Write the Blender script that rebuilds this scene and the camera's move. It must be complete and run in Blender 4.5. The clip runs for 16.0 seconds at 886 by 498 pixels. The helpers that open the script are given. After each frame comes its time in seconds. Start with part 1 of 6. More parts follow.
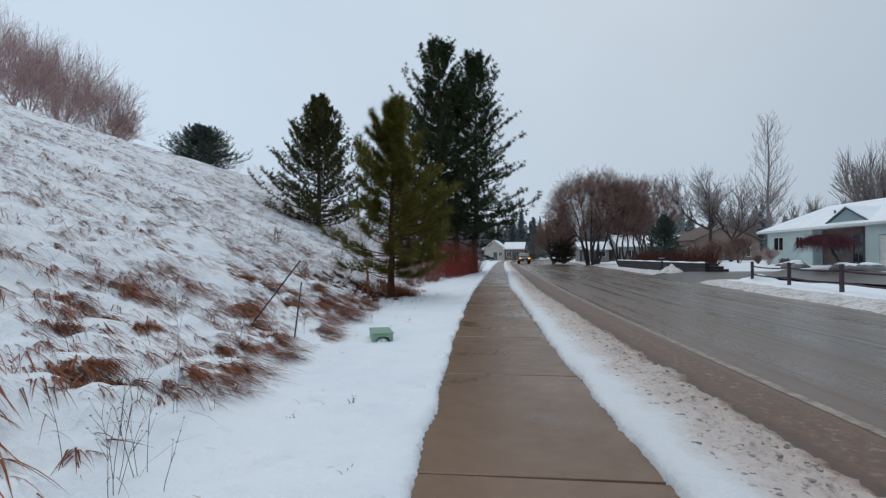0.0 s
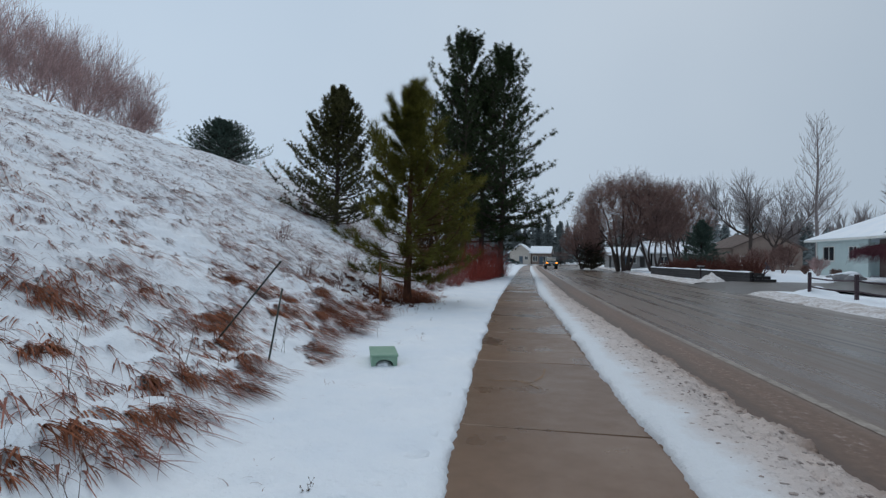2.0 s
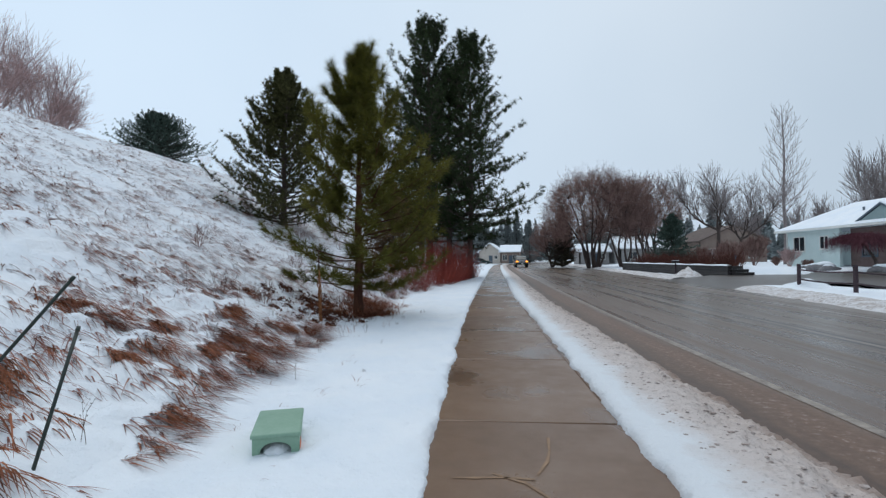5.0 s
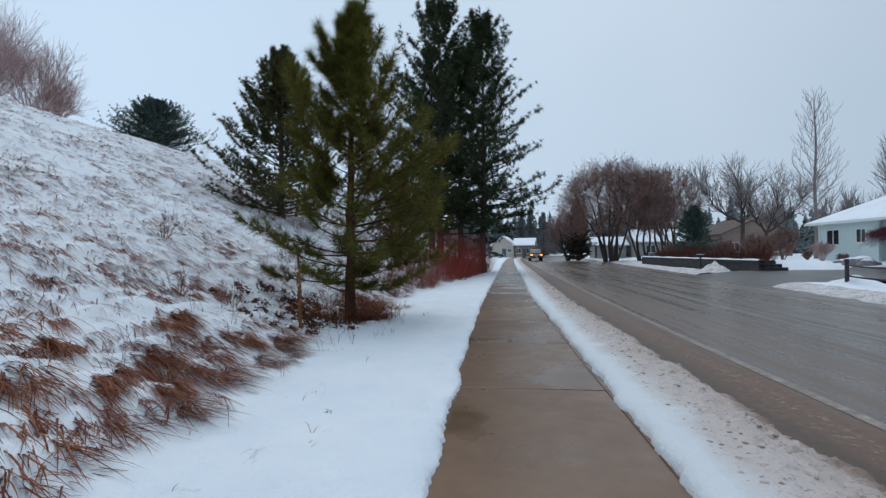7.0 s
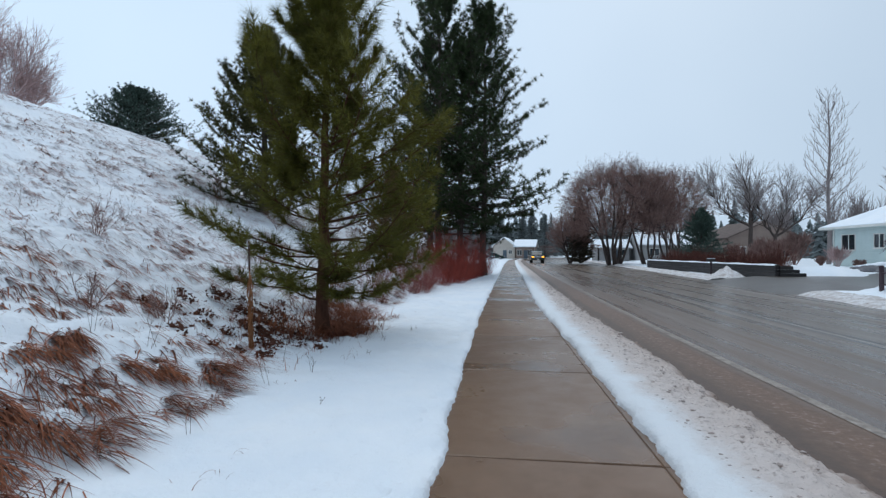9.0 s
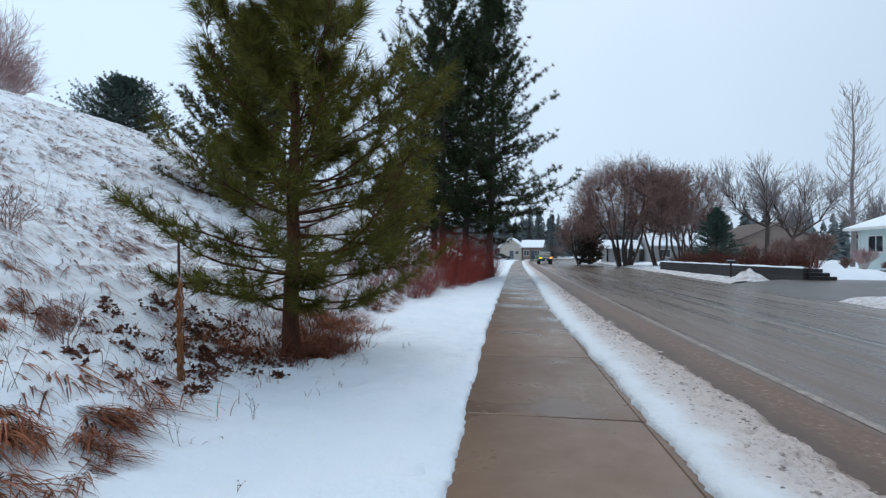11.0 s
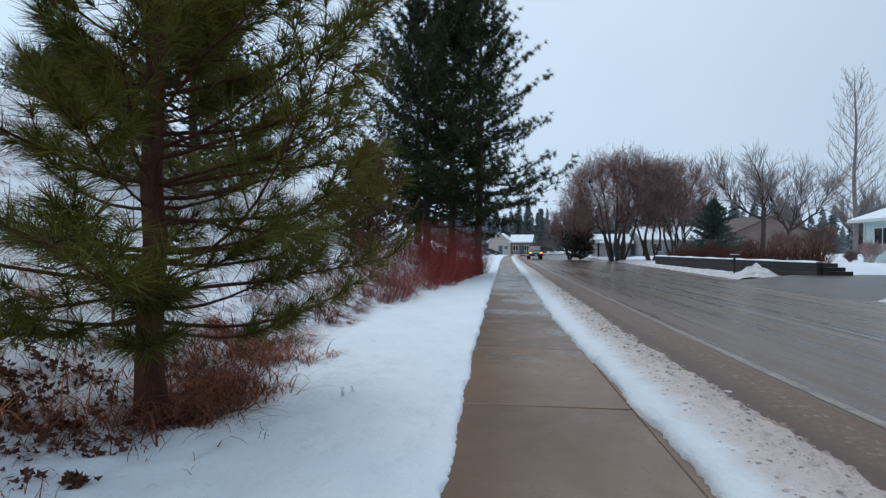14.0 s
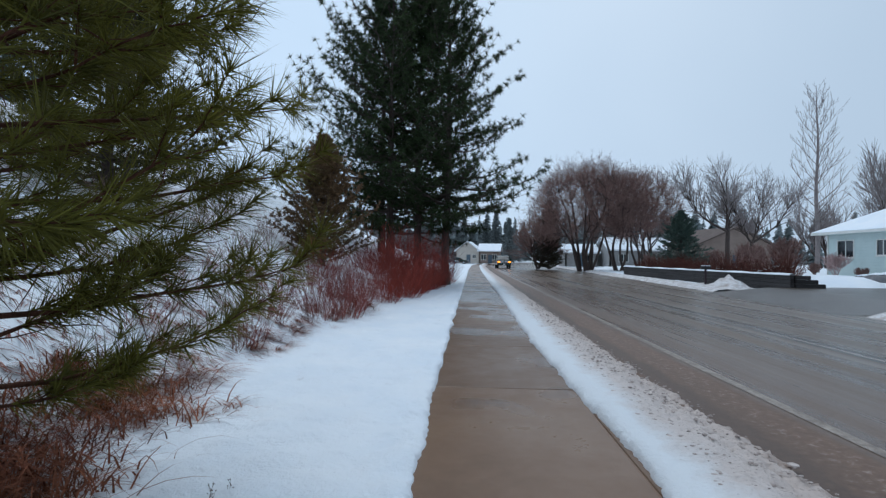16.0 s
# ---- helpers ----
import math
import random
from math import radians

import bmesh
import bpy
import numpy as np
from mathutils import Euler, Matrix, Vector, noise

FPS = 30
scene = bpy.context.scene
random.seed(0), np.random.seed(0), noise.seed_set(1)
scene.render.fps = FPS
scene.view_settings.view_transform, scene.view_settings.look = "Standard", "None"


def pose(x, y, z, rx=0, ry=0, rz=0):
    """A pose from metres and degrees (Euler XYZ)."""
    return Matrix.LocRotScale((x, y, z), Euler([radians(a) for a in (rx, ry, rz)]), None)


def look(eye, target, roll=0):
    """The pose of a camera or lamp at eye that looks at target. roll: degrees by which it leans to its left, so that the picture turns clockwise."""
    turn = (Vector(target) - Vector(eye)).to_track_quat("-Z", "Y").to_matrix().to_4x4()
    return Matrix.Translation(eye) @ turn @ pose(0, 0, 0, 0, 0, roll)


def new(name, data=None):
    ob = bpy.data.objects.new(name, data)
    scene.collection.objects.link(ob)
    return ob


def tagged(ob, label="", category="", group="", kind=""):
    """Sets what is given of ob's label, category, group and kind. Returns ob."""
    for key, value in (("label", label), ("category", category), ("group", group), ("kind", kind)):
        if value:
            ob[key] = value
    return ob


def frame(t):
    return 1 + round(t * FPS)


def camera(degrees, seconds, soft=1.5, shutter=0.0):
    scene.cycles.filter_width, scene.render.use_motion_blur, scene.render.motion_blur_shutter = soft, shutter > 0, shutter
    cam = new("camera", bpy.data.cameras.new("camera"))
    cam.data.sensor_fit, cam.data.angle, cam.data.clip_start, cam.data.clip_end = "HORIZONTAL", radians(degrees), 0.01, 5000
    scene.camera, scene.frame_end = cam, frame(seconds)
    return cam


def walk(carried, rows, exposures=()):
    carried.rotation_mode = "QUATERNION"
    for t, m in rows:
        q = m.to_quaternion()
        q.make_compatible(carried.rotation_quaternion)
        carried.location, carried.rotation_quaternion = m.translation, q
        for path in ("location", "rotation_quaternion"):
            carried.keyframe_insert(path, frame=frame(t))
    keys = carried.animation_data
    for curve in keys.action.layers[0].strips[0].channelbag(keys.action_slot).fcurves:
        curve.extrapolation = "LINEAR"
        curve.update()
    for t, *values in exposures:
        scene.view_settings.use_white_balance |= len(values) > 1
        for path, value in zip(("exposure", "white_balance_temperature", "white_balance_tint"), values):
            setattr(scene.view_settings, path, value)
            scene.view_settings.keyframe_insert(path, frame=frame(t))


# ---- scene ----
cam = camera(83.8, 16.0, soft=1.3)
METRES, EYE, TILT, LEAN, TURN = 13.0, 1.32, 0.8, 0.0, 5.9
ROWS = [
    (0.0, 0.0, 0.0, 0.0, 0.0, 0.0, -0.0),
    (0.5, 0.0009, 0.0299, 0.0007, 1.89, 0.14, -0.43),
    (1.0, 0.0001, 0.0609, 0.001, 0.29, -0.05, -0.19),
    (1.5, 0.0051, 0.0922, 0.0004, 0.02, 0.06, -0.26),
    (2.0, 0.0042, 0.1231, -0.0015, 2.9, 0.25, -1.2),
    (2.5, 0.005, 0.1547, -0.0, -0.43, 1.19, -1.27),
    (3.0, 0.007, 0.1864, 0.0009, 1.94, 1.59, -1.02),
    (3.5, 0.0061, 0.2175, -0.0012, 2.39, 1.93, -0.39),
    (4.0, 0.0108, 0.2461, -0.0023, -1.12, 1.29, 0.31),
    (6.5, 0.0222, 0.4005, -0.0024, 0.49, -0.11, 0.46),
    (7.0, 0.0274, 0.4317, -0.0022, 0.9, -0.38, 0.34),
    (7.5, 0.027, 0.4639, -0.0039, 2.03, -0.47, 0.25),
    (8.0, 0.0328, 0.4946, -0.0027, -1.88, -0.04, 0.39),
    (8.5, 0.0361, 0.5239, -0.0026, 0.21, -0.34, -0.27),
    (9.0, 0.0363, 0.557, -0.0023, 0.96, -0.3, -0.31),
    (11.5, 0.044, 0.7112, -0.0045, 1.73, -0.27, -0.59),
    (12.0, 0.0481, 0.7413, -0.0047, -0.56, -0.27, -0.08),
    (12.5, 0.0516, 0.7721, -0.005, -0.04, -0.78, -0.23),
    (13.0, 0.0504, 0.8046, -0.0041, -2.06, -0.34, -0.08),
    (13.5, 0.0544, 0.8368, -0.0059, -2.19, -0.71, -0.02),
    (14.0, 0.055, 0.8691, -0.007, 0.37, -0.79, -0.24),
    (14.5, 0.0569, 0.9017, -0.0065, -2.29, -0.33, 0.21),
    (15.0, 0.0612, 0.9341, -0.006, -1.5, 0.09, 0.09),
    (15.5, 0.0618, 0.9675, -0.0088, -0.79, 0.17, -0.38),
    (16.0, 0.0671, 0.9949, -0.0086, -3.32, 0.22, -0.87),
]
walk(cam, [(t, pose(0, 0, EYE, TILT, LEAN, TURN) @ pose(METRES * x, METRES * y, METRES * z, 90 + pitch, roll, yaw)) for t, x, y, z, yaw, pitch, roll in ROWS],
     exposures=[(0.0, -0.16, 6520, 8), (1.2, -0.12, 6420, 8), (1.6, -0.22, 6370, 8), (2.0, -0.34, 6320, 8), (2.5, -0.12, 6470, 8), (3.0, -0.12, 6470, 8), (4.0, 0.02, 6470, 8), (6.5, 0.05, 6150, 6.5), (7.0, -0.10, 6130, 6.5), (7.5, 0.0, 6120, 6.5), (9.0, 0.08, 6100, 6.5), (11.5, 0.22, 6100, 6.5), (12.5, 0.05, 6050, 6.5), (14.0, 0.05, 6050, 6.5), (15.5, 0.14, 5980, 6.2), (16.0, 0.0, 5920, 6)])

# ---- world and light: overcast winter day ----
world = bpy.data.worlds.new("overcast_sky")
scene.world = world
world.use_nodes = True
wn, wl = world.node_tree.nodes, world.node_tree.links
wn.clear()
w_out = wn.new("ShaderNodeOutputWorld")
w_bg = wn.new("ShaderNodeBackground")
w_sky = wn.new("ShaderNodeTexSky")
w_sky.sky_type, w_sky.sun_disc = "NISHITA", False
w_sky.sun_elevation, w_sky.sun_rotation = radians(38), radians(20)
w_sky.air_density, w_sky.dust_density = 1.0, 4.0
w_gain = wn.new("ShaderNodeVectorMath")
w_gain.operation = "SCALE"
w_gain.inputs[3].default_value = 0.05
w_cloud = wn.new("ShaderNodeTexNoise")
w_cloud.inputs["Scale"].default_value, w_cloud.inputs["Detail"].default_value = 1.6, 3.0
w_ramp = wn.new("ShaderNodeValToRGB")
w_ramp.color_ramp.elements[0].position, w_ramp.color_ramp.elements[1].position = 0.3, 0.75
w_ramp.color_ramp.elements[0].color = (0.53, 0.635, 0.765, 1)
w_ramp.color_ramp.elements[1].color = (0.60, 0.70, 0.82, 1)
w_mix = wn.new("ShaderNodeMix")
w_mix.data_type = "RGBA"
w_mix.inputs[0].default_value = 0.95
wl.new(w_sky.outputs[0], w_gain.inputs[0])
wl.new(w_cloud.outputs["Fac"], w_ramp.inputs[0])
wl.new(w_gain.outputs[0], w_mix.inputs[6])
wl.new(w_ramp.outputs[0], w_mix.inputs[7])
w_co = wn.new("ShaderNodeTexCoord")
w_dot = wn.new("ShaderNodeVectorMath")
w_dot.operation = "DOT_PRODUCT"
w_dot.inputs[1].default_value = (-0.27, 0.05, 0.0)
w_lift = wn.new("ShaderNodeMath")
w_lift.inputs[1].default_value = 1.02
w_shade = wn.new("ShaderNodeVectorMath")
w_shade.operation = "SCALE"
wl.new(w_co.outputs["Generated"], w_dot.inputs[0])
wl.new(w_dot.outputs["Value"], w_lift.inputs[0])
wl.new(w_mix.outputs[2], w_shade.inputs[0])
wl.new(w_lift.outputs[0], w_shade.inputs[3])
wl.new(w_shade.outputs[0], w_bg.inputs[0])
w_bg.inputs[1].default_value = 1.0
wl.new(w_bg.outputs[0], w_out.inputs[0])

sun_data = bpy.data.lights.new("sun", "SUN")
sun_data.energy, sun_data.angle, sun_data.color = 0.8, radians(40), (1.0, 0.97, 0.93)
sun = new("sun", sun_data)
sun.matrix_world = look((0, 0, 30), (4, -14, 0))

# ---- materials ----


def material(name, rough=0.7, spec=0.4, metal=0.0):
    m = bpy.data.materials.new(name)
    m.use_nodes = True
    b = m.node_tree.nodes["Principled BSDF"]
    b.inputs["Roughness"].default_value = rough
    b.inputs["Specular IOR Level"].default_value = spec
    b.inputs["Metallic"].default_value = metal
    return m, m.node_tree.nodes, m.node_tree.links, b


def noise_node(n, l, scale, detail=4.0, rough=0.6, coord=None, stretch=None):
    t = n.new("ShaderNodeTexNoise")
    t.inputs["Scale"].default_value, t.inputs["Detail"].default_value, t.inputs["Roughness"].default_value = scale, detail, rough
    if coord is None:
        coord = n.new("ShaderNodeTexCoord").outputs["Object"]
    if stretch:
        mp = n.new("ShaderNodeMapping")
        mp.inputs["Scale"].default_value = stretch
        l.new(coord, mp.inputs[0])
        coord = mp.outputs[0]
    l.new(coord, t.inputs["Vector"])
    return t.outputs["Fac"]


def ramp(n, l, fac, stops):
    r = n.new("ShaderNodeValToRGB")
    e = r.color_ramp.elements
    while len(e) < len(stops):
        e.new(0.5)
    for el, (p, c) in zip(e, stops):
        el.position, el.color = p, (*c, 1) if len(c) == 3 else c
    l.new(fac, r.inputs[0])
    return r.outputs[0]


def mix(n, l, fac, a, b, mode="MIX"):
    m = n.new("ShaderNodeMix")
    m.data_type, m.blend_type = "RGBA", mode
    for slot, v in ((0, fac), (6, a), (7, b)):
        if isinstance(v, (int, float)):
            m.inputs[slot].default_value = v
        elif isinstance(v, tuple):
            m.inputs[slot].default_value = (*v, 1)
        else:
            l.new(v, m.inputs[slot])
    return m.outputs[2]


def maths(n, l, op, a, b=0.0, clamp=False):
    m = n.new("ShaderNodeMath")
    m.operation, m.use_clamp = op, clamp
    for slot, v in ((0, a), (1, b)):
        if isinstance(v, (int, float)):
            m.inputs[slot].default_value = v
        else:
            l.new(v, m.inputs[slot])
    return m.outputs[0]


def bump(n, l, b, height, strength, dist):
    k = n.new("ShaderNodeBump")
    k.inputs["Strength"].default_value, k.inputs["Distance"].default_value = strength, dist
    l.new(height, k.inputs["Height"])
    l.new(k.outputs[0], b.inputs["Normal"])


def between(n, l, value, lo, hi, soft):
    """1 where lo < value < hi, with soft flanks."""
    up = n.new("ShaderNodeMapRange")
    up.inputs[1].default_value, up.inputs[2].default_value = lo - soft, lo + soft
    dn = n.new("ShaderNodeMapRange")
    dn.inputs[1].default_value, dn.inputs[2].default_value = hi - soft, hi + soft
    dn.inputs[3].default_value, dn.inputs[4].default_value = 1.0, 0.0
    l.new(value, up.inputs[0])
    l.new(value, dn.inputs[0])
    return maths(n, l, "MULTIPLY", up.outputs[0], dn.outputs[0])


def two_tone(name, a, b, scale, rough=0.7, spec=0.3, fine=None, relief=0.0, rdist=0.01, island=False, rand=False, metal=0.0, stretch=None, tint_lo=0.62, tint_hi=1.25):
    """A plain material that varies between two colours at two scales."""
    m, n, l, bs = material(name, rough, spec, metal)
    f = noise_node(n, l, scale, 4, 0.6, None, stretch)
    g = noise_node(n, l, fine or scale * 9, 3, 0.6, None, stretch)
    f = maths(n, l, "ADD", maths(n, l, "MULTIPLY", f, 0.65), maths(n, l, "MULTIPLY", g, 0.35))
    c = ramp(n, l, f, [(0.33, a), (0.67, b)])
    if island or rand:
        r = n.new("ShaderNodeNewGeometry").outputs["Random Per Island"] if island else n.new("ShaderNodeObjectInfo").outputs["Random"]
        tint = ramp(n, l, r, [(0.0, (tint_lo,) * 3), (1.0, (tint_hi,) * 3)])
        c = mix(n, l, 1.0, c, tint, "MULTIPLY")
    l.new(c, bs.inputs["Base Color"])
    if relief:
        bump(n, l, bs, g, relief, rdist)
    return m


def snow_material(name, dirt=0.0):
    m, n, l, b = material(name, 0.75, 0.25)
    big = noise_node(n, l, 0.9, 3)
    mid = noise_node(n, l, 9.0, 4, 0.65)
    fine = noise_node(n, l, 70.0, 3, 0.7)
    c = ramp(n, l, big, [(0.3, (0.80, 0.84, 0.89)), (0.7, (0.88, 0.895, 0.915))])
    if dirt:
        speck = ramp(n, l, mid, [(0.60, (0, 0, 0)), (0.72, (dirt, dirt, dirt))])
        c = mix(n, l, speck, c, (0.36, 0.27, 0.24))
    l.new(c, b.inputs["Base Color"])
    h = maths(n, l, "ADD", mid, maths(n, l, "MULTIPLY", fine, 0.25))
    bump(n, l, b, h, 0.6, 0.06)
    return m


def verge_material():
    """Ploughed snow: clean beside the pavement, brown and gritty towards the road. UV x is the distance across in metres."""
    m, n, l, b = material("ploughed_snow", 0.6, 0.35)
    uv = n.new("ShaderNodeTexCoord").outputs["UV"]
    sx = n.new("ShaderNodeSeparateXYZ")
    l.new(uv, sx.inputs[0])
    wob = noise_node(n, l, 2.2, 5, 0.65)
    s = maths(n, l, "ADD", sx.outputs[0], maths(n, l, "MULTIPLY", maths(n, l, "SUBTRACT", wob, 0.5), 0.55))
    grit = noise_node(n, l, 26.0, 5, 0.75)
    lumps = noise_node(n, l, 9.0, 4, 0.6)
    base = ramp(n, l, maths(n, l, "MULTIPLY", s, 0.5), [(0.46, (0.74, 0.755, 0.775)), (0.60, (0.60, 0.525, 0.49)), (0.88, (0.55, 0.455, 0.405)), (0.985, (0.26, 0.18, 0.14))])
    k = maths(n, l, "MULTIPLY", between(n, l, s, 1.12, 3.0, 0.22), ramp(n, l, grit, [(0.555, (0, 0, 0)), (0.64, (0.5, 0.5, 0.5))]))
    c = mix(n, l, k, base, (0.13, 0.09, 0.075))
    k2 = maths(n, l, "MULTIPLY", between(n, l, s, 1.25, 3.0, 0.2), ramp(n, l, lumps, [(0.56, (0, 0, 0)), (0.68, (0.45, 0.45, 0.45))]))
    c = mix(n, l, k2, c, (0.2, 0.145, 0.12))
    l.new(c, b.inputs["Base Color"])
    h = maths(n, l, "ADD", lumps, maths(n, l, "MULTIPLY", grit, 0.4))
    bump(n, l, b, h, 0.7, 0.05)
    return m


def slush_material():
    m, n, l, b = material("dirty_snow", 0.6, 0.3)
    f = noise_node(n, l, 2.5, 5, 0.7)
    g = noise_node(n, l, 14, 4, 0.7)
    c = ramp(n, l, f, [(0.35, (0.42, 0.35, 0.31)), (0.55, (0.70, 0.68, 0.68))])
    c = mix(n, l, ramp(n, l, g, [(0.52, (0, 0, 0)), (0.62, (0.8, 0.8, 0.8))]), c, (0.22, 0.165, 0.14))
    l.new(c, b.inputs["Base Color"])
    bump(n, l, b, g, 0.6, 0.05)
    return m


def road_material():
    """Wet asphalt with sand in the gutter, wheel tracks and slush. UV x is the distance from the pavement's middle in metres, UV y the way along it."""
    m, n, l, b = material("wet_asphalt", 0.3, 0.4)
    uv = n.new("ShaderNodeTexCoord").outputs["UV"]
    sx = n.new("ShaderNodeSeparateXYZ")
    l.new(uv, sx.inputs[0])
    wob = noise_node(n, l, 0.8, 4, 0.6)
    wav = noise_node(n, l, 1.0, 5, 0.7, uv, (2.6, 0.06, 1))
    fine = noise_node(n, l, 120.0, 3, 0.7)
    grain = noise_node(n, l, 14.0, 5, 0.75)
    s = maths(n, l, "ADD", sx.outputs[0], maths(n, l, "MULTIPLY", maths(n, l, "SUBTRACT", wob, 0.5), 0.35))
    c = ramp(n, l, wav, [(0.3, (0.078, 0.050, 0.031)), (0.7, (0.140, 0.092, 0.058))])
    gut = between(n, l, s, 0.0, 2.72, 0.12)
    sand = ramp(n, l, grain, [(0.35, (0.118, 0.064, 0.039)), (0.65, (0.178, 0.102, 0.064))])
    c = mix(n, l, maths(n, l, "MULTIPLY", between(n, l, s, 2.0, 4.3, 0.8), 0.45), c, sand)
    c = mix(n, l, gut, c, sand)
    slush = ramp(n, l, grain, [(0.56, (0, 0, 0)), (0.66, (1, 1, 1))])
    wet = between(n, l, s, 1.8, 2.10, 0.05)
    c = mix(n, l, maths(n, l, "MULTIPLY", wet, 0.5), c, (0.05, 0.035, 0.027))
    rim = maths(n, l, "MULTIPLY", between(n, l, s, 2.2, 2.55, 0.08), slush)
    c = mix(n, l, maths(n, l, "MULTIPLY", rim, 0.7), c, (0.34, 0.28, 0.245))
    for lo, hi, k in ((3.55, 3.72, 0.3), (5.3, 5.5, 0.6), (6.1, 6.3, 0.6), (6.9, 7.25, 0.6), (8.2, 8.7, 0.7), (9.2, 14.0, 0.6)):
        band = maths(n, l, "MULTIPLY", between(n, l, s, lo, hi, 0.07), ramp(n, l, wav, [(0.42, (0, 0, 0)), (0.62, (k, k, k))]))
        c = mix(n, l, band, c, (0.26, 0.215, 0.185))
    s2 = maths(n, l, "ADD", sx.outputs[0], maths(n, l, "MULTIPLY", maths(n, l, "SUBTRACT", wob, 0.5), 0.10))
    c = mix(n, l, maths(n, l, "MULTIPLY", between(n, l, s2, 5.70, 5.80, 0.02), 0.6), c, (0.30, 0.25, 0.21))
    for lo, hi, k in ((5.58, 5.68, 0.95), (5.82, 5.92, 0.95), (4.50, 4.55, 0.5), (7.6, 7.66, 0.5)):
        band = between(n, l, s2, lo, hi, 0.02)
        c = mix(n, l, maths(n, l, "MULTIPLY", band, k), c, (0.025, 0.021, 0.020))
    pool = ramp(n, l, noise_node(n, l, 1.0, 4, 0.6, uv, (2.4, 0.05, 1)), [(0.46, (0, 0, 0)), (0.64, (1, 1, 1))])
    c = mix(n, l, maths(n, l, "MULTIPLY", pool, 0.25), c, (0.035, 0.03, 0.027))
    l.new(c, b.inputs["Base Color"])
    ro = ramp(n, l, wav, [(0.3, (0.20, 0.20, 0.20)), (0.65, (0.42, 0.42, 0.42))])
    ro = mix(n, l, maths(n, l, "MULTIPLY", pool, 0.6), ro, (0.16, 0.16, 0.16))
    ro = mix(n, l, gut, ro, (0.55, 0.55, 0.55))
    l.new(ro, b.inputs["Roughness"])
    h = maths(n, l, "ADD", maths(n, l, "MULTIPLY", fine, 0.3), maths(n, l, "MULTIPLY", grain, 0.5))
    bump(n, l, b, h, 0.22, 0.012)
    return m


def concrete_material():
    m, n, l, b = material("wet_concrete", 0.4, 0.4)
    big = noise_node(n, l, 0.55, 4, 0.6)
    mid = noise_node(n, l, 3.5, 5, 0.7)
    fine = noise_node(n, l, 160.0, 3, 0.7)
    f = maths(n, l, "ADD", maths(n, l, "MULTIPLY", big, 0.6), maths(n, l, "MULTIPLY", mid, 0.4))
    c = ramp(n, l, f, [(0.34, (0.140, 0.079, 0.044)), (0.52, (0.180, 0.106, 0.063)), (0.66, (0.220, 0.139, 0.086))])
    r = n.new("ShaderNodeObjectInfo").outputs["Random"]
    c = mix(n, l, 1.0, c, ramp(n, l, r, [(0.0, (0.88, 0.88, 0.9)), (1.0, (1.1, 1.08, 1.06))]), "MULTIPLY")
    sp = ramp(n, l, noise_node(n, l, 45.0, 2, 0.5), [(0.70, (0, 0, 0)), (0.76, (0.5, 0.5, 0.5))])
    c = mix(n, l, sp, c, (0.26, 0.2, 0.17))
    along = n.new("ShaderNodeSeparateXYZ")
    l.new(n.new("ShaderNodeTexCoord").outputs["Object"], along.inputs[0])
    melt = maths(n, l, "MULTIPLY", between(n, l, along.outputs[1], 25.0, 62.0, 3.5), 0.13)
    pool = ramp(n, l, maths(n, l, "ADD", noise_node(n, l, 0.7, 3, 0.5), melt), [(0.56, (0, 0, 0)), (0.66, (1, 1, 1))])
    ro = ramp(n, l, f, [(0.36, (0.46, 0.46, 0.46)), (0.62, (0.26, 0.26, 0.26))])
    l.new(mix(n, l, pool, ro, (0.12, 0.12, 0.12)), b.inputs["Roughness"])
    l.new(mix(n, l, maths(n, l, "MULTIPLY", pool, 0.3), c, (0.075, 0.05, 0.036)), b.inputs["Base Color"])
    bump(n, l, b, maths(n, l, "ADD", fine, maths(n, l, "MULTIPLY", mid, 0.6)), 0.18, 0.008)
    return m


def paint_line_material():
    m, n, l, b = material("worn_road_paint", 0.4, 0.4)
    f = noise_node(n, l, 7.0, 5, 0.75)
    l.new(ramp(n, l, f, [(0.40, (0.15, 0.11, 0.083)), (0.66, (0.36, 0.295, 0.235))]), b.inputs["Base Color"])
    return m


def lamp_material(name, colour, strength):
    m, n, l, b = material(name, 0.2)
    b.inputs["Base Color"].default_value = (*colour, 1)
    b.inputs["Emission Color"].default_value = (*colour, 1)
    b.inputs["Emission Strength"].default_value = strength
    return m


def siding_material(name, a, b_):
    m, n, l, b = material(name, 0.6, 0.3)
    co = n.new("ShaderNodeTexCoord").outputs["Object"]
    sx = n.new("ShaderNodeSeparateXYZ")
    l.new(co, sx.inputs[0])
    lap = maths(n, l, "FRACT", maths(n, l, "MULTIPLY", sx.outputs[2], 5.0))
    f = noise_node(n, l, 1.2, 4)
    l.new(ramp(n, l, f, [(0.3, a), (0.7, b_)]), b.inputs["Base Color"])
    bump(n, l, b, maths(n, l, "SUBTRACT", 1.0, lap), 0.8, 0.02)
    return m


def see_through(m, colour, share):
    """Lets part of the light through thin leaves."""
    n, l = m.node_tree.nodes, m.node_tree.links
    t = n.new("ShaderNodeBsdfTranslucent")
    t.inputs[0].default_value = (*colour, 1)
    k = n.new("ShaderNodeMixShader")
    k.inputs[0].default_value = share
    l.new(n["Principled BSDF"].outputs[0], k.inputs[1])
    l.new(t.outputs[0], k.inputs[2])
    l.new(k.outputs[0], n["Material Output"].inputs[0])
    return m


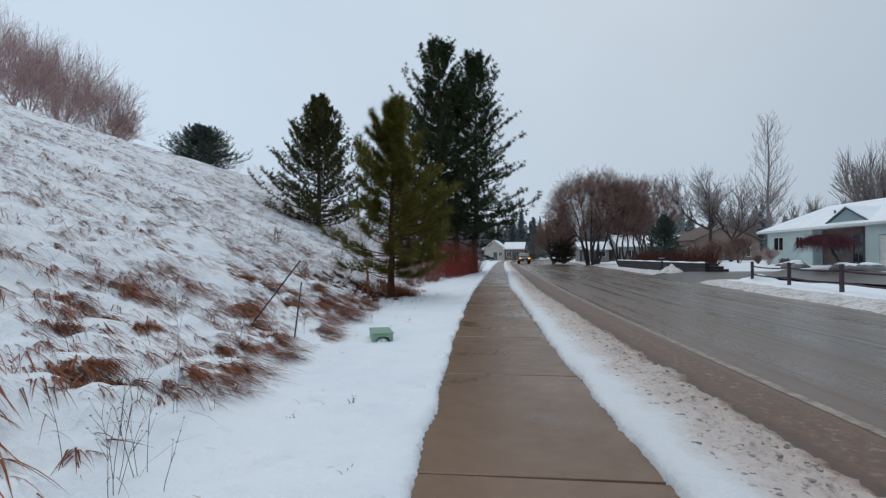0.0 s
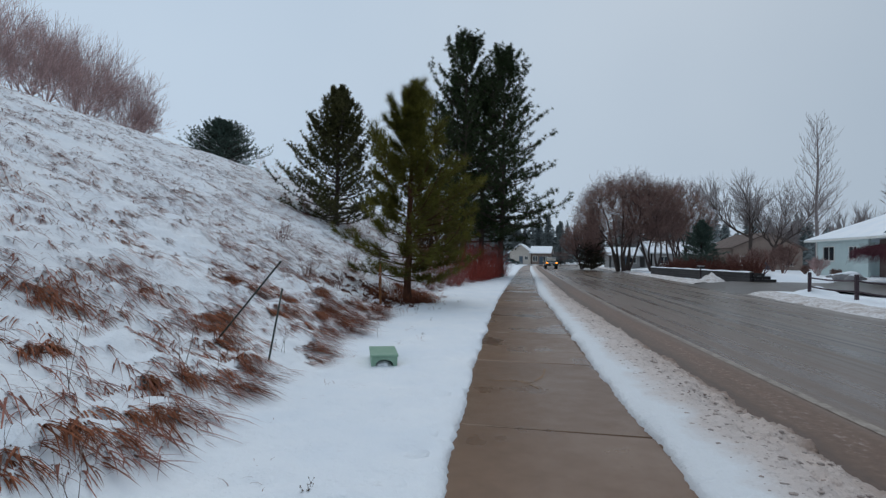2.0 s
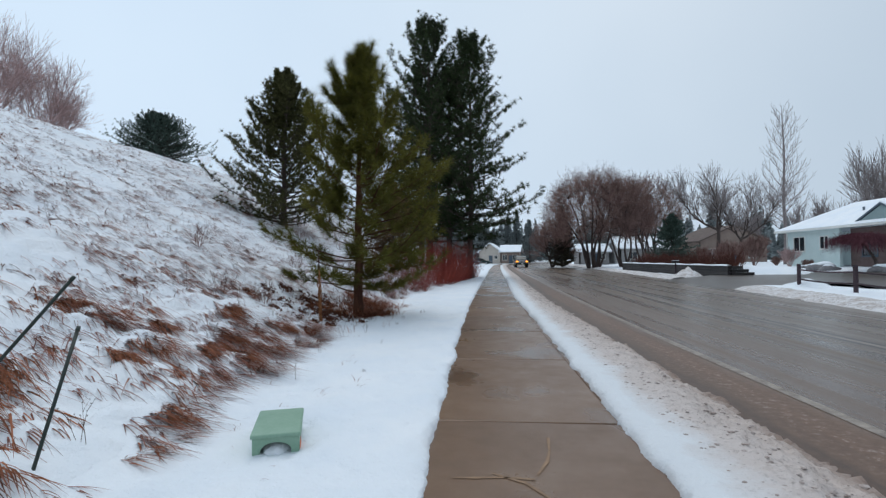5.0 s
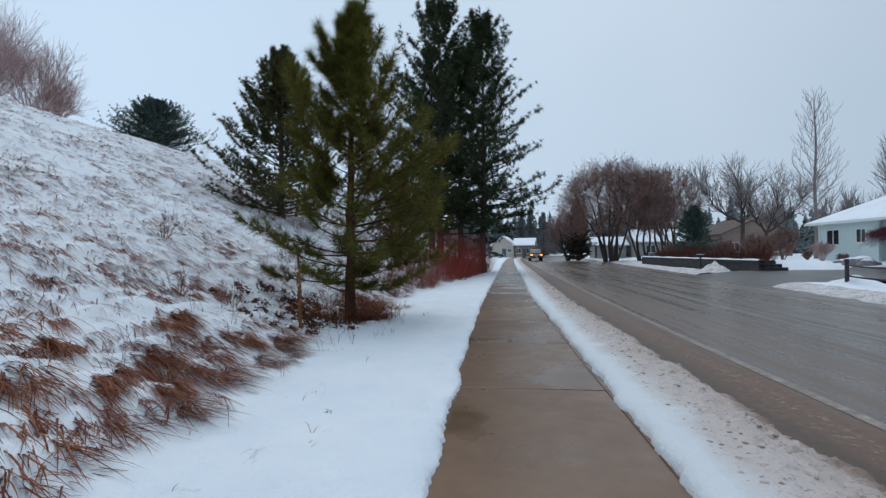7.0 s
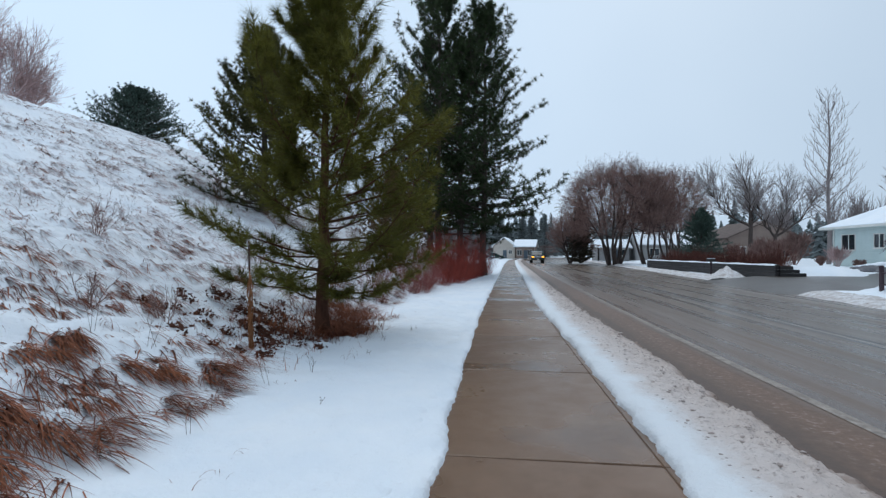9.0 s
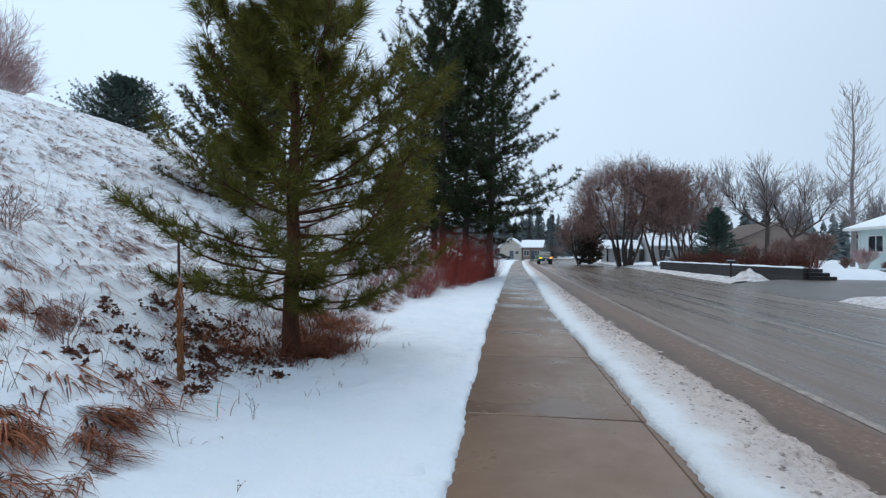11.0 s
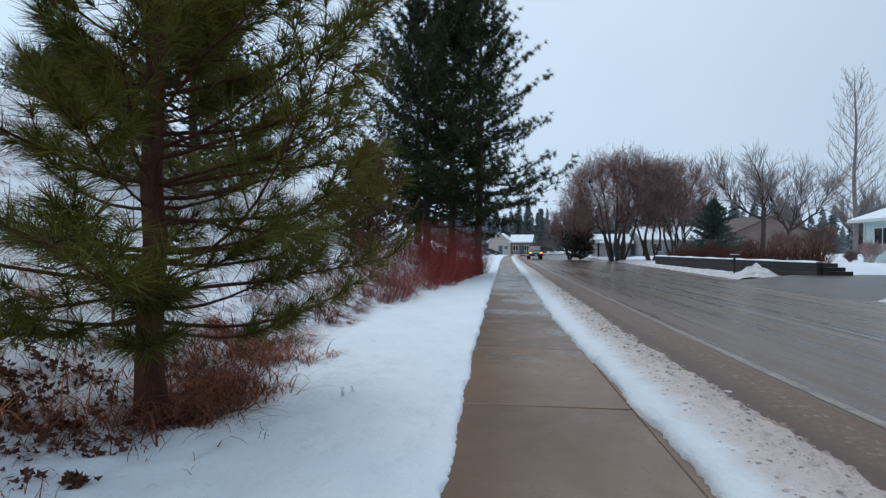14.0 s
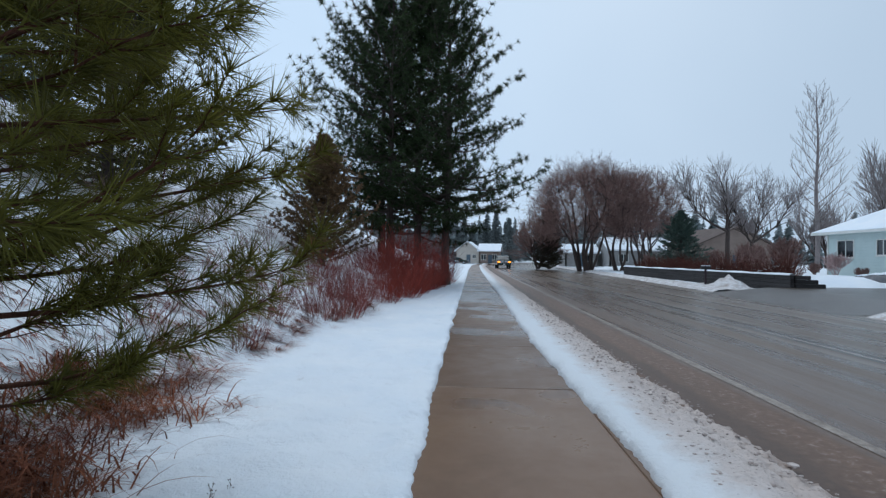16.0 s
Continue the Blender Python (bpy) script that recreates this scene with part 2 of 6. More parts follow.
SNOW = snow_material("fresh_snow")
HILL_SNOW = snow_material("slope_snow", 0.12)
VERGE = verge_material()
ROAD = road_material()
FAR_SLUSH = slush_material()
LANE = two_tone("wet_lane_asphalt", (0.058, 0.046, 0.038), (0.105, 0.084, 0.069), 0.8, 0.32, 0.4, fine=30, relief=0.15)
CONCRETE = concrete_material()
LINE = paint_line_material()
BARK_PINE = two_tone("pine_bark", (0.042, 0.020, 0.014), (0.135, 0.060, 0.038), 9, 0.9, 0.1, relief=0.8, rdist=0.02, stretch=(1, 1, 0.25))
BARK_DARK = two_tone("dark_wet_bark", (0.04, 0.031, 0.028), (0.105, 0.08, 0.07), 6, 0.85, 0.15, relief=0.6, rdist=0.02, stretch=(1, 1, 0.3))
BARK_GREY = two_tone("grey_bare_twigs", (0.16, 0.135, 0.13), (0.32, 0.275, 0.265), 3, 0.85, 0.1)
BARK_RUSSET = two_tone("russet_bare_twigs", (0.150, 0.088, 0.076), (0.36, 0.235, 0.205), 0.5, 0.85, 0.1, island=True)
BARK_PINK = two_tone("pinkish_bare_twigs", (0.40, 0.27, 0.255), (0.62, 0.46, 0.44), 1.0, 0.85, 0.1, island=True)
NEEDLE_YOUNG = two_tone("long_pine_needles", (0.024, 0.028, 0.007), (0.190, 0.178, 0.034), 1.1, 0.6, 0.15, island=True, tint_lo=0.3, tint_hi=1.45)
NEEDLE_DARK = two_tone("dark_pine_needles", (0.012, 0.023, 0.010), (0.070, 0.095, 0.040), 0.7, 0.7, 0.1, island=True, tint_lo=0.45, tint_hi=1.4)
NEEDLE_OLIVE = two_tone("olive_pine_needles", (0.020, 0.024, 0.009), (0.125, 0.120, 0.045), 0.9, 0.7, 0.1, island=True, tint_lo=0.45, tint_hi=1.4)
NEEDLE_DUN = two_tone("dun_evergreen_needles", (0.050, 0.042, 0.030), (0.115, 0.100, 0.068), 0.5, 0.7, 0.1, island=True)
NEEDLE_BLUE = two_tone("blue_spruce_needles", (0.048, 0.076, 0.060), (0.13, 0.18, 0.15), 0.8, 0.7, 0.15, island=True)
NEEDLE_RUST = two_tone("rusty_dying_needles", (0.10, 0.066, 0.035), (0.25, 0.15, 0.08), 1.1, 0.75, 0.15, island=True)
# distance haze is put into this pale needle colour
NEEDLE_HAZED = two_tone("hazed_far_needles", (0.17, 0.195, 0.195), (0.25, 0.275, 0.275), 0.15, 0.8, 0.1, island=True)
see_through(NEEDLE_YOUNG, (0.20, 0.18, 0.03), 0.22)
GRASS = two_tone("dead_rust_grass", (0.085, 0.028, 0.021), (0.41, 0.158, 0.080), 0.9, 0.85, 0.08, island=True, tint_lo=0.4, tint_hi=1.35)
GRASS_THIN = two_tone("thin_dead_grass", (0.11, 0.042, 0.034), (0.40, 0.185, 0.140), 1.2, 0.85, 0.08, island=True)
LEAVES = two_tone("brown_fallen_leaves", (0.05, 0.021, 0.016), (0.19, 0.078, 0.046), 5, 0.75, 0.2, island=True)
STEM_RED = two_tone("red_dogwood_stems", (0.085, 0.018, 0.014), (0.42, 0.070, 0.045), 1.1, 0.6, 0.25, island=True)
STEM_PINK = two_tone("pinkish_red_stems", (0.13, 0.045, 0.040), (0.40, 0.17, 0.15), 1.1, 0.7, 0.15, island=True)
STEM_DRY = two_tone("dry_weed_stems", (0.10, 0.075, 0.065), (0.24, 0.18, 0.15), 3, 0.8, 0.1, island=True)
HEDGE_RUST = two_tone("rust_hedge_twigs", (0.062, 0.026, 0.021), (0.175, 0.070, 0.052), 0.9, 0.8, 0.1, island=True)
STAKE = two_tone("dark_green_steel", (0.010, 0.018, 0.014), (0.03, 0.042, 0.034), 20, 0.45, 0.4)
BOX_GREEN = two_tone("faded_green_plastic", (0.20, 0.33, 0.235), (0.27, 0.40, 0.30), 6, 0.5, 0.4, relief=0.1)
ORANGE = two_tone("orange_mark", (0.65, 0.14, 0.07), (0.8, 0.25, 0.13), 30, 0.6)
MULLEIN = two_tone("dried_mullein_leaves", (0.26, 0.105, 0.045), (0.48, 0.24, 0.12), 14, 0.85, 0.1)
MULLEIN_TOP = two_tone("mullein_seed_head", (0.05, 0.03, 0.025), (0.12, 0.07, 0.05), 40, 0.9, 0.1, relief=0.8)
TIMBER = two_tone("dark_wet_timber", (0.016, 0.014, 0.014), (0.042, 0.036, 0.035), 4, 0.6, 0.3, relief=0.4, rand=True)
FENCE_WOOD = two_tone("dark_fence_wood", (0.045, 0.03, 0.036), (0.10, 0.07, 0.078), 5, 0.75, 0.2, relief=0.5, rand=True, stretch=(1, 1, 0.3))
SIDING_BLUE = siding_material("pale_blue_siding", (0.50, 0.60, 0.585), (0.58, 0.67, 0.65))
SIDING_TAN = siding_material("tan_siding", (0.22, 0.165, 0.135), (0.28, 0.21, 0.175))
SIDING_GREY = siding_material("light_grey_siding", (0.27, 0.26, 0.255), (0.34, 0.33, 0.32))
SIDING_BEIGE = siding_material("beige_siding", (0.46, 0.41, 0.35), (0.54, 0.48, 0.42))
BRICK_PINK = two_tone("dusky_brick", (0.11, 0.075, 0.07), (0.19, 0.135, 0.125), 3, 0.8, 0.2, relief=0.3)
GABLE_BLUE = siding_material("grey_blue_siding", (0.22, 0.30, 0.30), (0.28, 0.36, 0.36))
TRIM = two_tone("off_white_trim", (0.66, 0.65, 0.60), (0.76, 0.75, 0.71), 2, 0.5)
TRIM_DARK = two_tone("dark_blue_trim", (0.06, 0.085, 0.11), (0.10, 0.13, 0.16), 2, 0.5)
ROOF_BROWN = two_tone("brown_shingle", (0.09, 0.065, 0.055), (0.16, 0.12, 0.105), 1.5, 0.85, relief=0.3)
GLASS_DARK, _gn, _gl, _gb = material("dark_window_glass", 0.05, 0.6)
_gb.inputs["Base Color"].default_value = (0.02, 0.025, 0.03, 1)
MAPLE = two_tone("dark_red_maple_twigs", (0.075, 0.026, 0.036), (0.17, 0.062, 0.075), 1.2, 0.8, 0.1, island=True)
ROCK = two_tone("grey_rock", (0.10, 0.10, 0.11), (0.24, 0.23, 0.23), 2, 0.8, relief=0.6, rdist=0.05)
CAR_PAINT = two_tone("dark_green_car_paint", (0.010, 0.030, 0.024), (0.016, 0.042, 0.034), 3, 0.18, 0.6)
CAR_BLUE = two_tone("dark_blue_car_paint", (0.02, 0.04, 0.055), (0.03, 0.055, 0.075), 3, 0.2, 0.6)
CHROME = two_tone("chrome", (0.6, 0.6, 0.62), (0.7, 0.7, 0.72), 10, 0.18, 0.5, metal=1.0)
BLACK = two_tone("black_rubber", (0.012, 0.012, 0.012), (0.025, 0.024, 0.023), 12, 0.8, 0.2)
PLATE = two_tone("white_plate", (0.6, 0.6, 0.6), (0.7, 0.7, 0.7), 10, 0.5)
HEADLIGHT = lamp_material("lit_headlight", (1.0, 0.30, 0.025), 2.6)

# ---- mesh helpers ----


def np_mesh(name, verts, faces, mats, uv=None, smooth=False):
    """A mesh from arrays: verts (n, 3) and faces (m, 3 or 4)."""
    verts = np.asarray(verts, dtype=np.float32)
    faces = np.asarray(faces, dtype=np.int32)
    me = bpy.data.meshes.new(name)
    k = faces.shape[1]
    me.vertices.add(len(verts))
    me.vertices.foreach_set("co", verts.ravel())
    me.loops.add(faces.size)
    me.loops.foreach_set("vertex_index", faces.ravel())
    me.polygons.add(len(faces))
    me.polygons.foreach_set("loop_start", np.arange(0, faces.size, k, dtype=np.int32))
    me.polygons.foreach_set("use_smooth", np.full(len(faces), smooth))
    if uv is not None:
        layer = me.uv_layers.new(name="UVMap")
        layer.data.foreach_set("uv", np.asarray(uv, dtype=np.float32)[faces.ravel()].ravel())
    for mt in (mats if isinstance(mats, (list, tuple)) else [mats]):
        me.materials.append(mt)
    me.update(calc_edges=True)
    me.validate()
    return me


def np_part(name, verts, faces, mat, parent=None, label="", uv=None, smooth=False):
    ob = new(name, np_mesh(name, verts, faces, mat, uv, smooth))
    if parent is not None:
        ob.parent = parent
    return tagged(ob, label)


def part(name, bm, mat, parent=None, label="", smooth=False):
    """Links a bmesh as one mesh object under a thing or a part."""
    me = bpy.data.meshes.new(name)
    for f in bm.faces:
        f.smooth = smooth
    bm.to_mesh(me)
    bm.free()
    me.materials.append(mat)
    ob = new(name, me)
    if parent is not None:
        ob.parent = parent
    return tagged(ob, label)


def thing(name, at, label, category, group="", turn=0.0):
    ob = new(name)
    ob.empty_display_size = 0.2
    ob.matrix_basis = pose(*at, 0, 0, turn)
    return tagged(ob, label, category, group)


def box(bm, lo, hi, bevel=0.0):
    """Adds a box between two corners, with its edges bevelled."""
    lo, hi = Vector(lo), Vector(hi)
    m = Matrix.Translation((lo + hi) / 2) @ Matrix.Diagonal((*(hi - lo), 1))
    v = bmesh.ops.create_cube(bm, size=1, matrix=m)["verts"]
    if bevel:
        e = list({x for q in v for x in q.link_edges})
        bmesh.ops.bevel(bm, geom=e, offset=bevel, segments=1, affect="EDGES", profile=0.6)
    return bm


def box_bm(lo, hi, bevel=0.0):
    return box(bmesh.new(), lo, hi, bevel)


def prism(pts, x0, x1, axis="x", bevel=0.0):
    """A solid from an outline in the plane across axis, between x0 and x1."""
    bm = bmesh.new()
    put = (lambda c, p, q: (c, p, q)) if axis == "x" else (lambda c, p, q: (p, c, q))
    a = [bm.verts.new(put(x0, *p)) for p in pts]
    b = [bm.verts.new(put(x1, *p)) for p in pts]
    bm.faces.new(a), bm.faces.new(b[::-1])
    for i in range(len(pts)):
        j = (i + 1) % len(pts)
        bm.faces.new((a[i], b[i], b[j], a[j]))
    bmesh.ops.recalc_face_normals(bm, faces=bm.faces)
    if bevel:
        bmesh.ops.bevel(bm, geom=list(bm.edges), offset=bevel, segments=2, affect="EDGES", profile=0.6)
    return bm


def tubes(p0, p1, r0, r1, sides=3):
    """Arrays of a tapered tube for each pair of points."""
    p0, p1 = np.asarray(p0, float), np.asarray(p1, float)
    r0, r1 = np.asarray(r0, float), np.asarray(r1, float)
    d = p1 - p0
    d /= np.linalg.norm(d, axis=1, keepdims=True) + 1e-9
    ref = np.where(np.abs(d[:, 2:3]) > 0.9, [[1.0, 0, 0]], [[0, 0, 1.0]])
    u = np.cross(d, ref)
    u /= np.linalg.norm(u, axis=1, keepdims=True) + 1e-9
    v = np.cross(d, u)
    n = len(p0)
    out = np.zeros((n, 2 * sides, 3))
    for i in range(sides):
        a = 2 * math.pi * i / sides
        k = u * math.cos(a) + v * math.sin(a)
        out[:, i] = p0 + k * r0[:, None]
        out[:, sides + i] = p1 + k * r1[:, None]
    f = np.array([(i, (i + 1) % sides, sides + (i + 1) % sides, sides + i) for i in range(sides)])
    faces = (np.arange(n)[:, None, None] * 2 * sides + f[None]).reshape(-1, 4)
    return out.reshape(-1, 3), faces


def pipe(pts, radii, sides=8):
    """One continuous tapered tube along points."""
    pts = [Vector(p) for p in pts]
    vs, fs = [], []
    for i, p in enumerate(pts):
        d = (pts[min(i + 1, len(pts) - 1)] - pts[max(i - 1, 0)]).normalized()
        u = d.cross(Vector((1, 0.2, 0)) if abs(d.z) > 0.7 else Vector((0, 0, 1))).normalized()
        w = d.cross(u)
        for k in range(sides):
            a = 2 * math.pi * k / sides
            vs.append(p + (u * math.cos(a) + w * math.sin(a)) * radii[i])
    for i in range(len(pts) - 1):
        for k in range(sides):
            fs.append((i * sides + k, i * sides + (k + 1) % sides, (i + 1) * sides + (k + 1) % sides, (i + 1) * sides + k))
    n = len(vs)
    vs.append(pts[-1])
    last = (len(pts) - 1) * sides
    for k in range(sides):
        fs.append((last + k, last + (k + 1) % sides, n, n))
    return np.array([tuple(v) for v in vs]), np.array(fs)


def pipe_part(name, pts, radii, mat, parent, sides=8, label=""):
    v, f = pipe(pts, radii, sides)
    quads = f[f[:, 2] != f[:, 3]]
    me = bpy.data.meshes.new(name)
    me.from_pydata(v.tolist(), [], [tuple(int(x) for x in q) for q in quads] + [tuple(int(x) for x in q[:3]) for q in f[f[:, 2] == f[:, 3]]])
    for p in me.polygons:
        p.use_smooth = True
    me.materials.append(mat)
    ob = new(name, me)
    ob.parent = parent
    return tagged(ob, label)


def fans(pos, axis, count, length, width, spread, rng, back=0.3):
    """Arrays of thin triangles that stand out in fans round the axes: needles or tufts."""
    n = len(pos)
    pos = np.repeat(np.asarray(pos), count, axis=0)
    ax = np.repeat(np.asarray(axis), count, axis=0)
    r = rng.normal(size=(n * count, 3))
    r -= ax * np.sum(r * ax, axis=1, keepdims=True)
    r /= np.linalg.norm(r, axis=1, keepdims=True) + 1e-9
    ang = spread * np.sqrt(rng.random(n * count))[:, None]
    d = ax * np.cos(ang) + r * np.sin(ang)
    ln = (length * (0.65 + 0.45 * rng.random(n * count)))[:, None]
    w = np.cross(d, rng.normal(size=(n * count, 3)))
    w *= width / (np.linalg.norm(w, axis=1, keepdims=True) + 1e-9)
    base = pos - ax * (rng.random(n * count)[:, None] * length * back)
    tip = base + d * ln
    v = np.stack([base - w, base + w, tip], axis=1).reshape(-1, 3)
    return v, np.arange(len(v)).reshape(-1, 3)


# ---- lie of the land ----
Y_KNOTS = (-3000, -20, -5, 0, 3, 5.5, 8.5, 11, 15, 20, 35, 45, 70, 109, 130, 150, 180, 230, 400, 3000)
PAVE_X = (1.6, 1.5, 0.75, 0.42, 0.30, 0.18, 0.11, 0.05, -0.01, 0.0, 0.2, 0.35, 0.7, 1.6, 3.2, 6.5, 16, 42, 140, 900)
TOE_X = (-2.0, -1.9, -1.9, -1.95, -2.1, -2.35, -2.7, -3.05, -3.4, -3.2, -2.2, -1.6, -3.0, -6.0, -6.0, -5.0, 0, 20, 110, 860)
FAR_X = (8.6, 8.6, 8.8, 9.0, 9.1, 9.2, 9.4, 9.6, 10.0, 10.4, 11.8, 12.6, 14.3, 17.3, 19.5, 23, 33, 60, 160, 930)


def smooth_lookup(values):
    fine = np.concatenate([[-3000], np.arange(-60, 420, 0.5), [3000]])
    v = np.interp(fine, Y_KNOTS, values)
    k = np.ones(13) / 13
    v[14:-14] = np.convolve(v, k, "same")[14:-14]
    return lambda y: np.interp(y, fine, v)


pave_x, toe_x, far_x = smooth_lookup(PAVE_X), smooth_lookup(TOE_X), smooth_lookup(FAR_X)


def waves(x, y, size, seed):
    """A cheap smooth noise over arrays, between about -1 and 1."""
    g = np.random.default_rng(seed)
    out = 0
    for _ in range(7):
        a, p, k = g.random() * 2 * math.pi, g.random() * 6.28, (0.6 + 0.9 * g.random()) * 2 * math.pi / size
        out = out + np.sin((x * math.cos(a) + y * math.sin(a)) * k + p)
    return out / 3.2


def lane_z(x):
    """Height of the side lane, which climbs a little from the road."""
    return -0.094 + 0.28 * np.clip((np.asarray(x, float) - 11.0) / 3.0, 0, 1) + 0.35 * np.clip((np.asarray(x, float) - 21.0) / 4, 0, 1)


def cushion(x, y):
    """Soft pillows of snow between creases, about 0 in the creases and 1 on the pillows; they lie along the slope."""
    return 0.65 * np.abs(waves(x * 1.25, y * 0.8, 1.0, 101)) + 0.45 * np.abs(waves(x * 1.2, y * 0.85, 0.55, 102))


def land_z(x, y):
    """Height of the snow-covered ground."""
    x, y = np.asarray(x, float), np.asarray(y, float)
    up = toe_x(y) - x
    fade = np.clip((150 - y) / 90, 0, 1) * np.clip((y + 160) / 80, 0, 1)
    crest = 8.0 + 0.25 * waves(x, y, 14, 5)
    rise = 0.475 * np.maximum(up, 0) + 0.03 * np.exp(-(up / 0.5) ** 2)
    k = 0.8
    hill = -np.log(np.exp(-rise / k) + np.exp(-crest / k)) * k
    hill = np.where(up > 0, hill, 0) * fade
    lumps = np.clip(up / 1.5, 0, 1) * 0.07 * waves(x, y, 3.1, 1) + np.clip(up / 0.5, 0, 1) * (0.085 * (cushion(x, y) - 0.45) + 0.015 * waves(x, y, 0.33, 3))
    lawn = 0.05 + 0.012 * waves(x, y, 1.7, 4) + 0.07 * np.exp(-((x + 3.35) / 0.55) ** 2 - ((y - 14.1) / 1.0) ** 2) * np.abs(waves(x, y, 0.36, 8))
    right = x - far_x(y)
    bank = -0.2 + np.clip(right / 0.9, 0, 1) * 0.28 + np.clip(right / 3, 0, 1) * 0.03 * waves(x, y, 2.0, 6) + 0.5 * np.clip((x - 21.5) / 4, 0, 1)
    bank = bank - 0.14 * np.clip((y - 37) / 2, 0, 1) * np.clip((66 - y) / 4, 0, 1) * np.clip((15.4 - x) / 0.4, 0, 1)
    mouth = (y > 27.4) & (y < 38.2) & (x < 15.5)
    bank = np.where(mouth, lane_z(x) - 0.09, bank)
    mid = np.where(x < pave_x(y) - 0.8, lawn, -0.2)
    z = np.where(up > 0, lawn + hill + lumps, mid)
    return np.where(x > far_x(y) - 0.3, bank, z)


# ---- ground ----
rows = np.concatenate([[-3000, -800, -250, -100, -60, -40, -25, -15, -10, -7, -5], np.arange(-3, 16, 0.09), np.arange(16, 34, 0.16), np.arange(34, 60, 0.5), np.arange(60, 130, 3), [135, 145, 160, 180, 200, 240, 300, 420, 700, 1300, 3000]])
left = -np.concatenate([[3000, 900, 300, 130, 70, 45, 36], np.arange(30, 19, -0.5), np.arange(19, 8, -0.25), np.arange(8, 5, -0.13), np.arange(5, -0.01, -0.085)])
inner = np.array([0.2, 0.35, 0.5, 0.65, 0.8, 0.9, 0.97])
GX = np.zeros((len(rows), len(left) + len(inner) + 34))
for i, y in enumerate(rows):
    t0, p0, f0 = float(toe_x(y)), float(pave_x(y)), float(far_x(y))
    GX[i] = np.concatenate([t0 + left, t0 + inner * (p0 - 0.7 - t0), [p0 - 0.7, p0 - 0.65, p0 + 1, f0 - 0.5, f0 - 0.2, f0, f0 + 0.2, f0 + 0.45, f0 + 0.7, f0 + 0.95, f0 + 1.3], f0 + np.array([1.8, 2.4, 3, 3.7, 4.5, 5.4, 6.5, 8, 10, 12, 15, 19, 24, 30, 38, 50, 70, 110, 180, 350, 800, 1600, 3000])])
GY = np.repeat(rows[:, None], GX.shape[1], axis=1)
GZ = land_z(GX, GY)
nr, nc = GX.shape
idx = np.arange(nr * nc).reshape(nr, nc)
quads = np.stack([idx[:-1, :-1], idx[:-1, 1:], idx[1:, 1:], idx[1:, :-1]], axis=-1).reshape(-1, 4)
ground = np_part("ground", np.stack([GX, GY, GZ], -1).reshape(-1, 3), quads, HILL_SNOW, None, "snow-covered bank and ground with grass poking through", smooth=True)
tagged(ground, "", "ground", "", "structure")


def strip(name, ys, cols, z_of, mat, label, category, smooth=True):
    """A sheet along the road: cols gives the sideways places as an array for each y; z_of their heights. UV holds metres from the pavement's middle and along."""
    X = np.array([cols(y) for y in ys])
    Y = np.repeat(np.asarray(ys)[:, None], X.shape[1], axis=1)
    Z = z_of(X, Y)
    ids = np.arange(X.size).reshape(X.shape)
    q = np.stack([ids[:-1, :-1], ids[:-1, 1:], ids[1:, 1:], ids[1:, :-1]], axis=-1).reshape(-1, 4)
    uv = np.stack([X - pave_x(Y), Y], -1).reshape(-1, 2)
    ob = np_part(name, np.stack([X, Y, Z], -1).reshape(-1, 3), q, mat, None, label, uv, smooth)
    return tagged(ob, "", category, "", "structure")


road_y = np.concatenate([[-400, -120, -60, -30, -15, -8], np.arange(-4, 60, 1.0), np.arange(60, 240, 4.0), [260, 300, 350, 400]])
strip("road", road_y, lambda y: np.concatenate([pave_x(y) + np.array([1.3, 1.8, 2.3, 2.8, 4.2, 5.6, 7.0, 8.2]), far_x(y) + np.array([-0.2, 0.35])]),
      lambda X, Y: -0.10 + 0.05 * np.clip(1 - np.abs(X - pave_x(Y) - 5.6) / 4.5, 0, 1), ROAD, "wet asphalt road with sandy gutters and slush tracks", "road")
strip("edge_line", np.concatenate([np.arange(-8, 60, 0.5), np.arange(60, 200, 3.0)]), lambda y: pave_x(y) + np.array([2.74, 2.86]),
      lambda X, Y: -0.10 + 0.05 * np.clip(1 - np.abs(X - pave_x(Y) - 5.6) / 4.5, 0, 1) + 0.004, LINE, "worn white edge line painted on wet asphalt", "road marking")


def ragged(y, seed, big, small):
    return big * waves(0 * y, y, 1.3, seed) + small * waves(0 * y, y, 0.16, seed + 1) + small * 0.6 * waves(0 * y, y, 0.07, seed + 2)


fine_y = np.concatenate([np.arange(-4, 26, 0.035), np.arange(26, 60, 0.15), np.arange(60, 150, 1.0)])


def lawn_cols(y):
    e, t0 = float(pave_x(y)) - 0.755 + float(ragged(np.float64(y), 11, 0.02, 0.008)), float(toe_x(y))
    return np.concatenate([np.linspace(t0 - 0.5, e - 0.22, 30), e - np.array([0.15, 0.10, 0.06, 0.03, 0.01, 0.0, -0.006])])


def lawn_z(X, Y):
    e = X[:, -2:-1]
    z = land_z(np.minimum(X, pave_x(Y) - 0.82), Y) + 0.012 + 0.018 * waves(X, Y, 0.55, 21) + 0.011 * waves(X, Y, 0.24, 22) + 0.005 * waves(X, Y, 0.12, 23)
    d = np.clip((e - X) / 0.12, 0, 1)
    z = np.where(X > e - 0.2, z * np.sqrt(np.clip(1 - (1 - d) ** 2, 0, 1)) + 0.004, z)
    z[:, -1] = -0.03
    z[:, 0] -= 0.15
    return z


strip("snow_lawn", fine_y, lawn_cols, lawn_z, SNOW, "smooth fresh snow covering the grass strip beside the pavement", "snow")


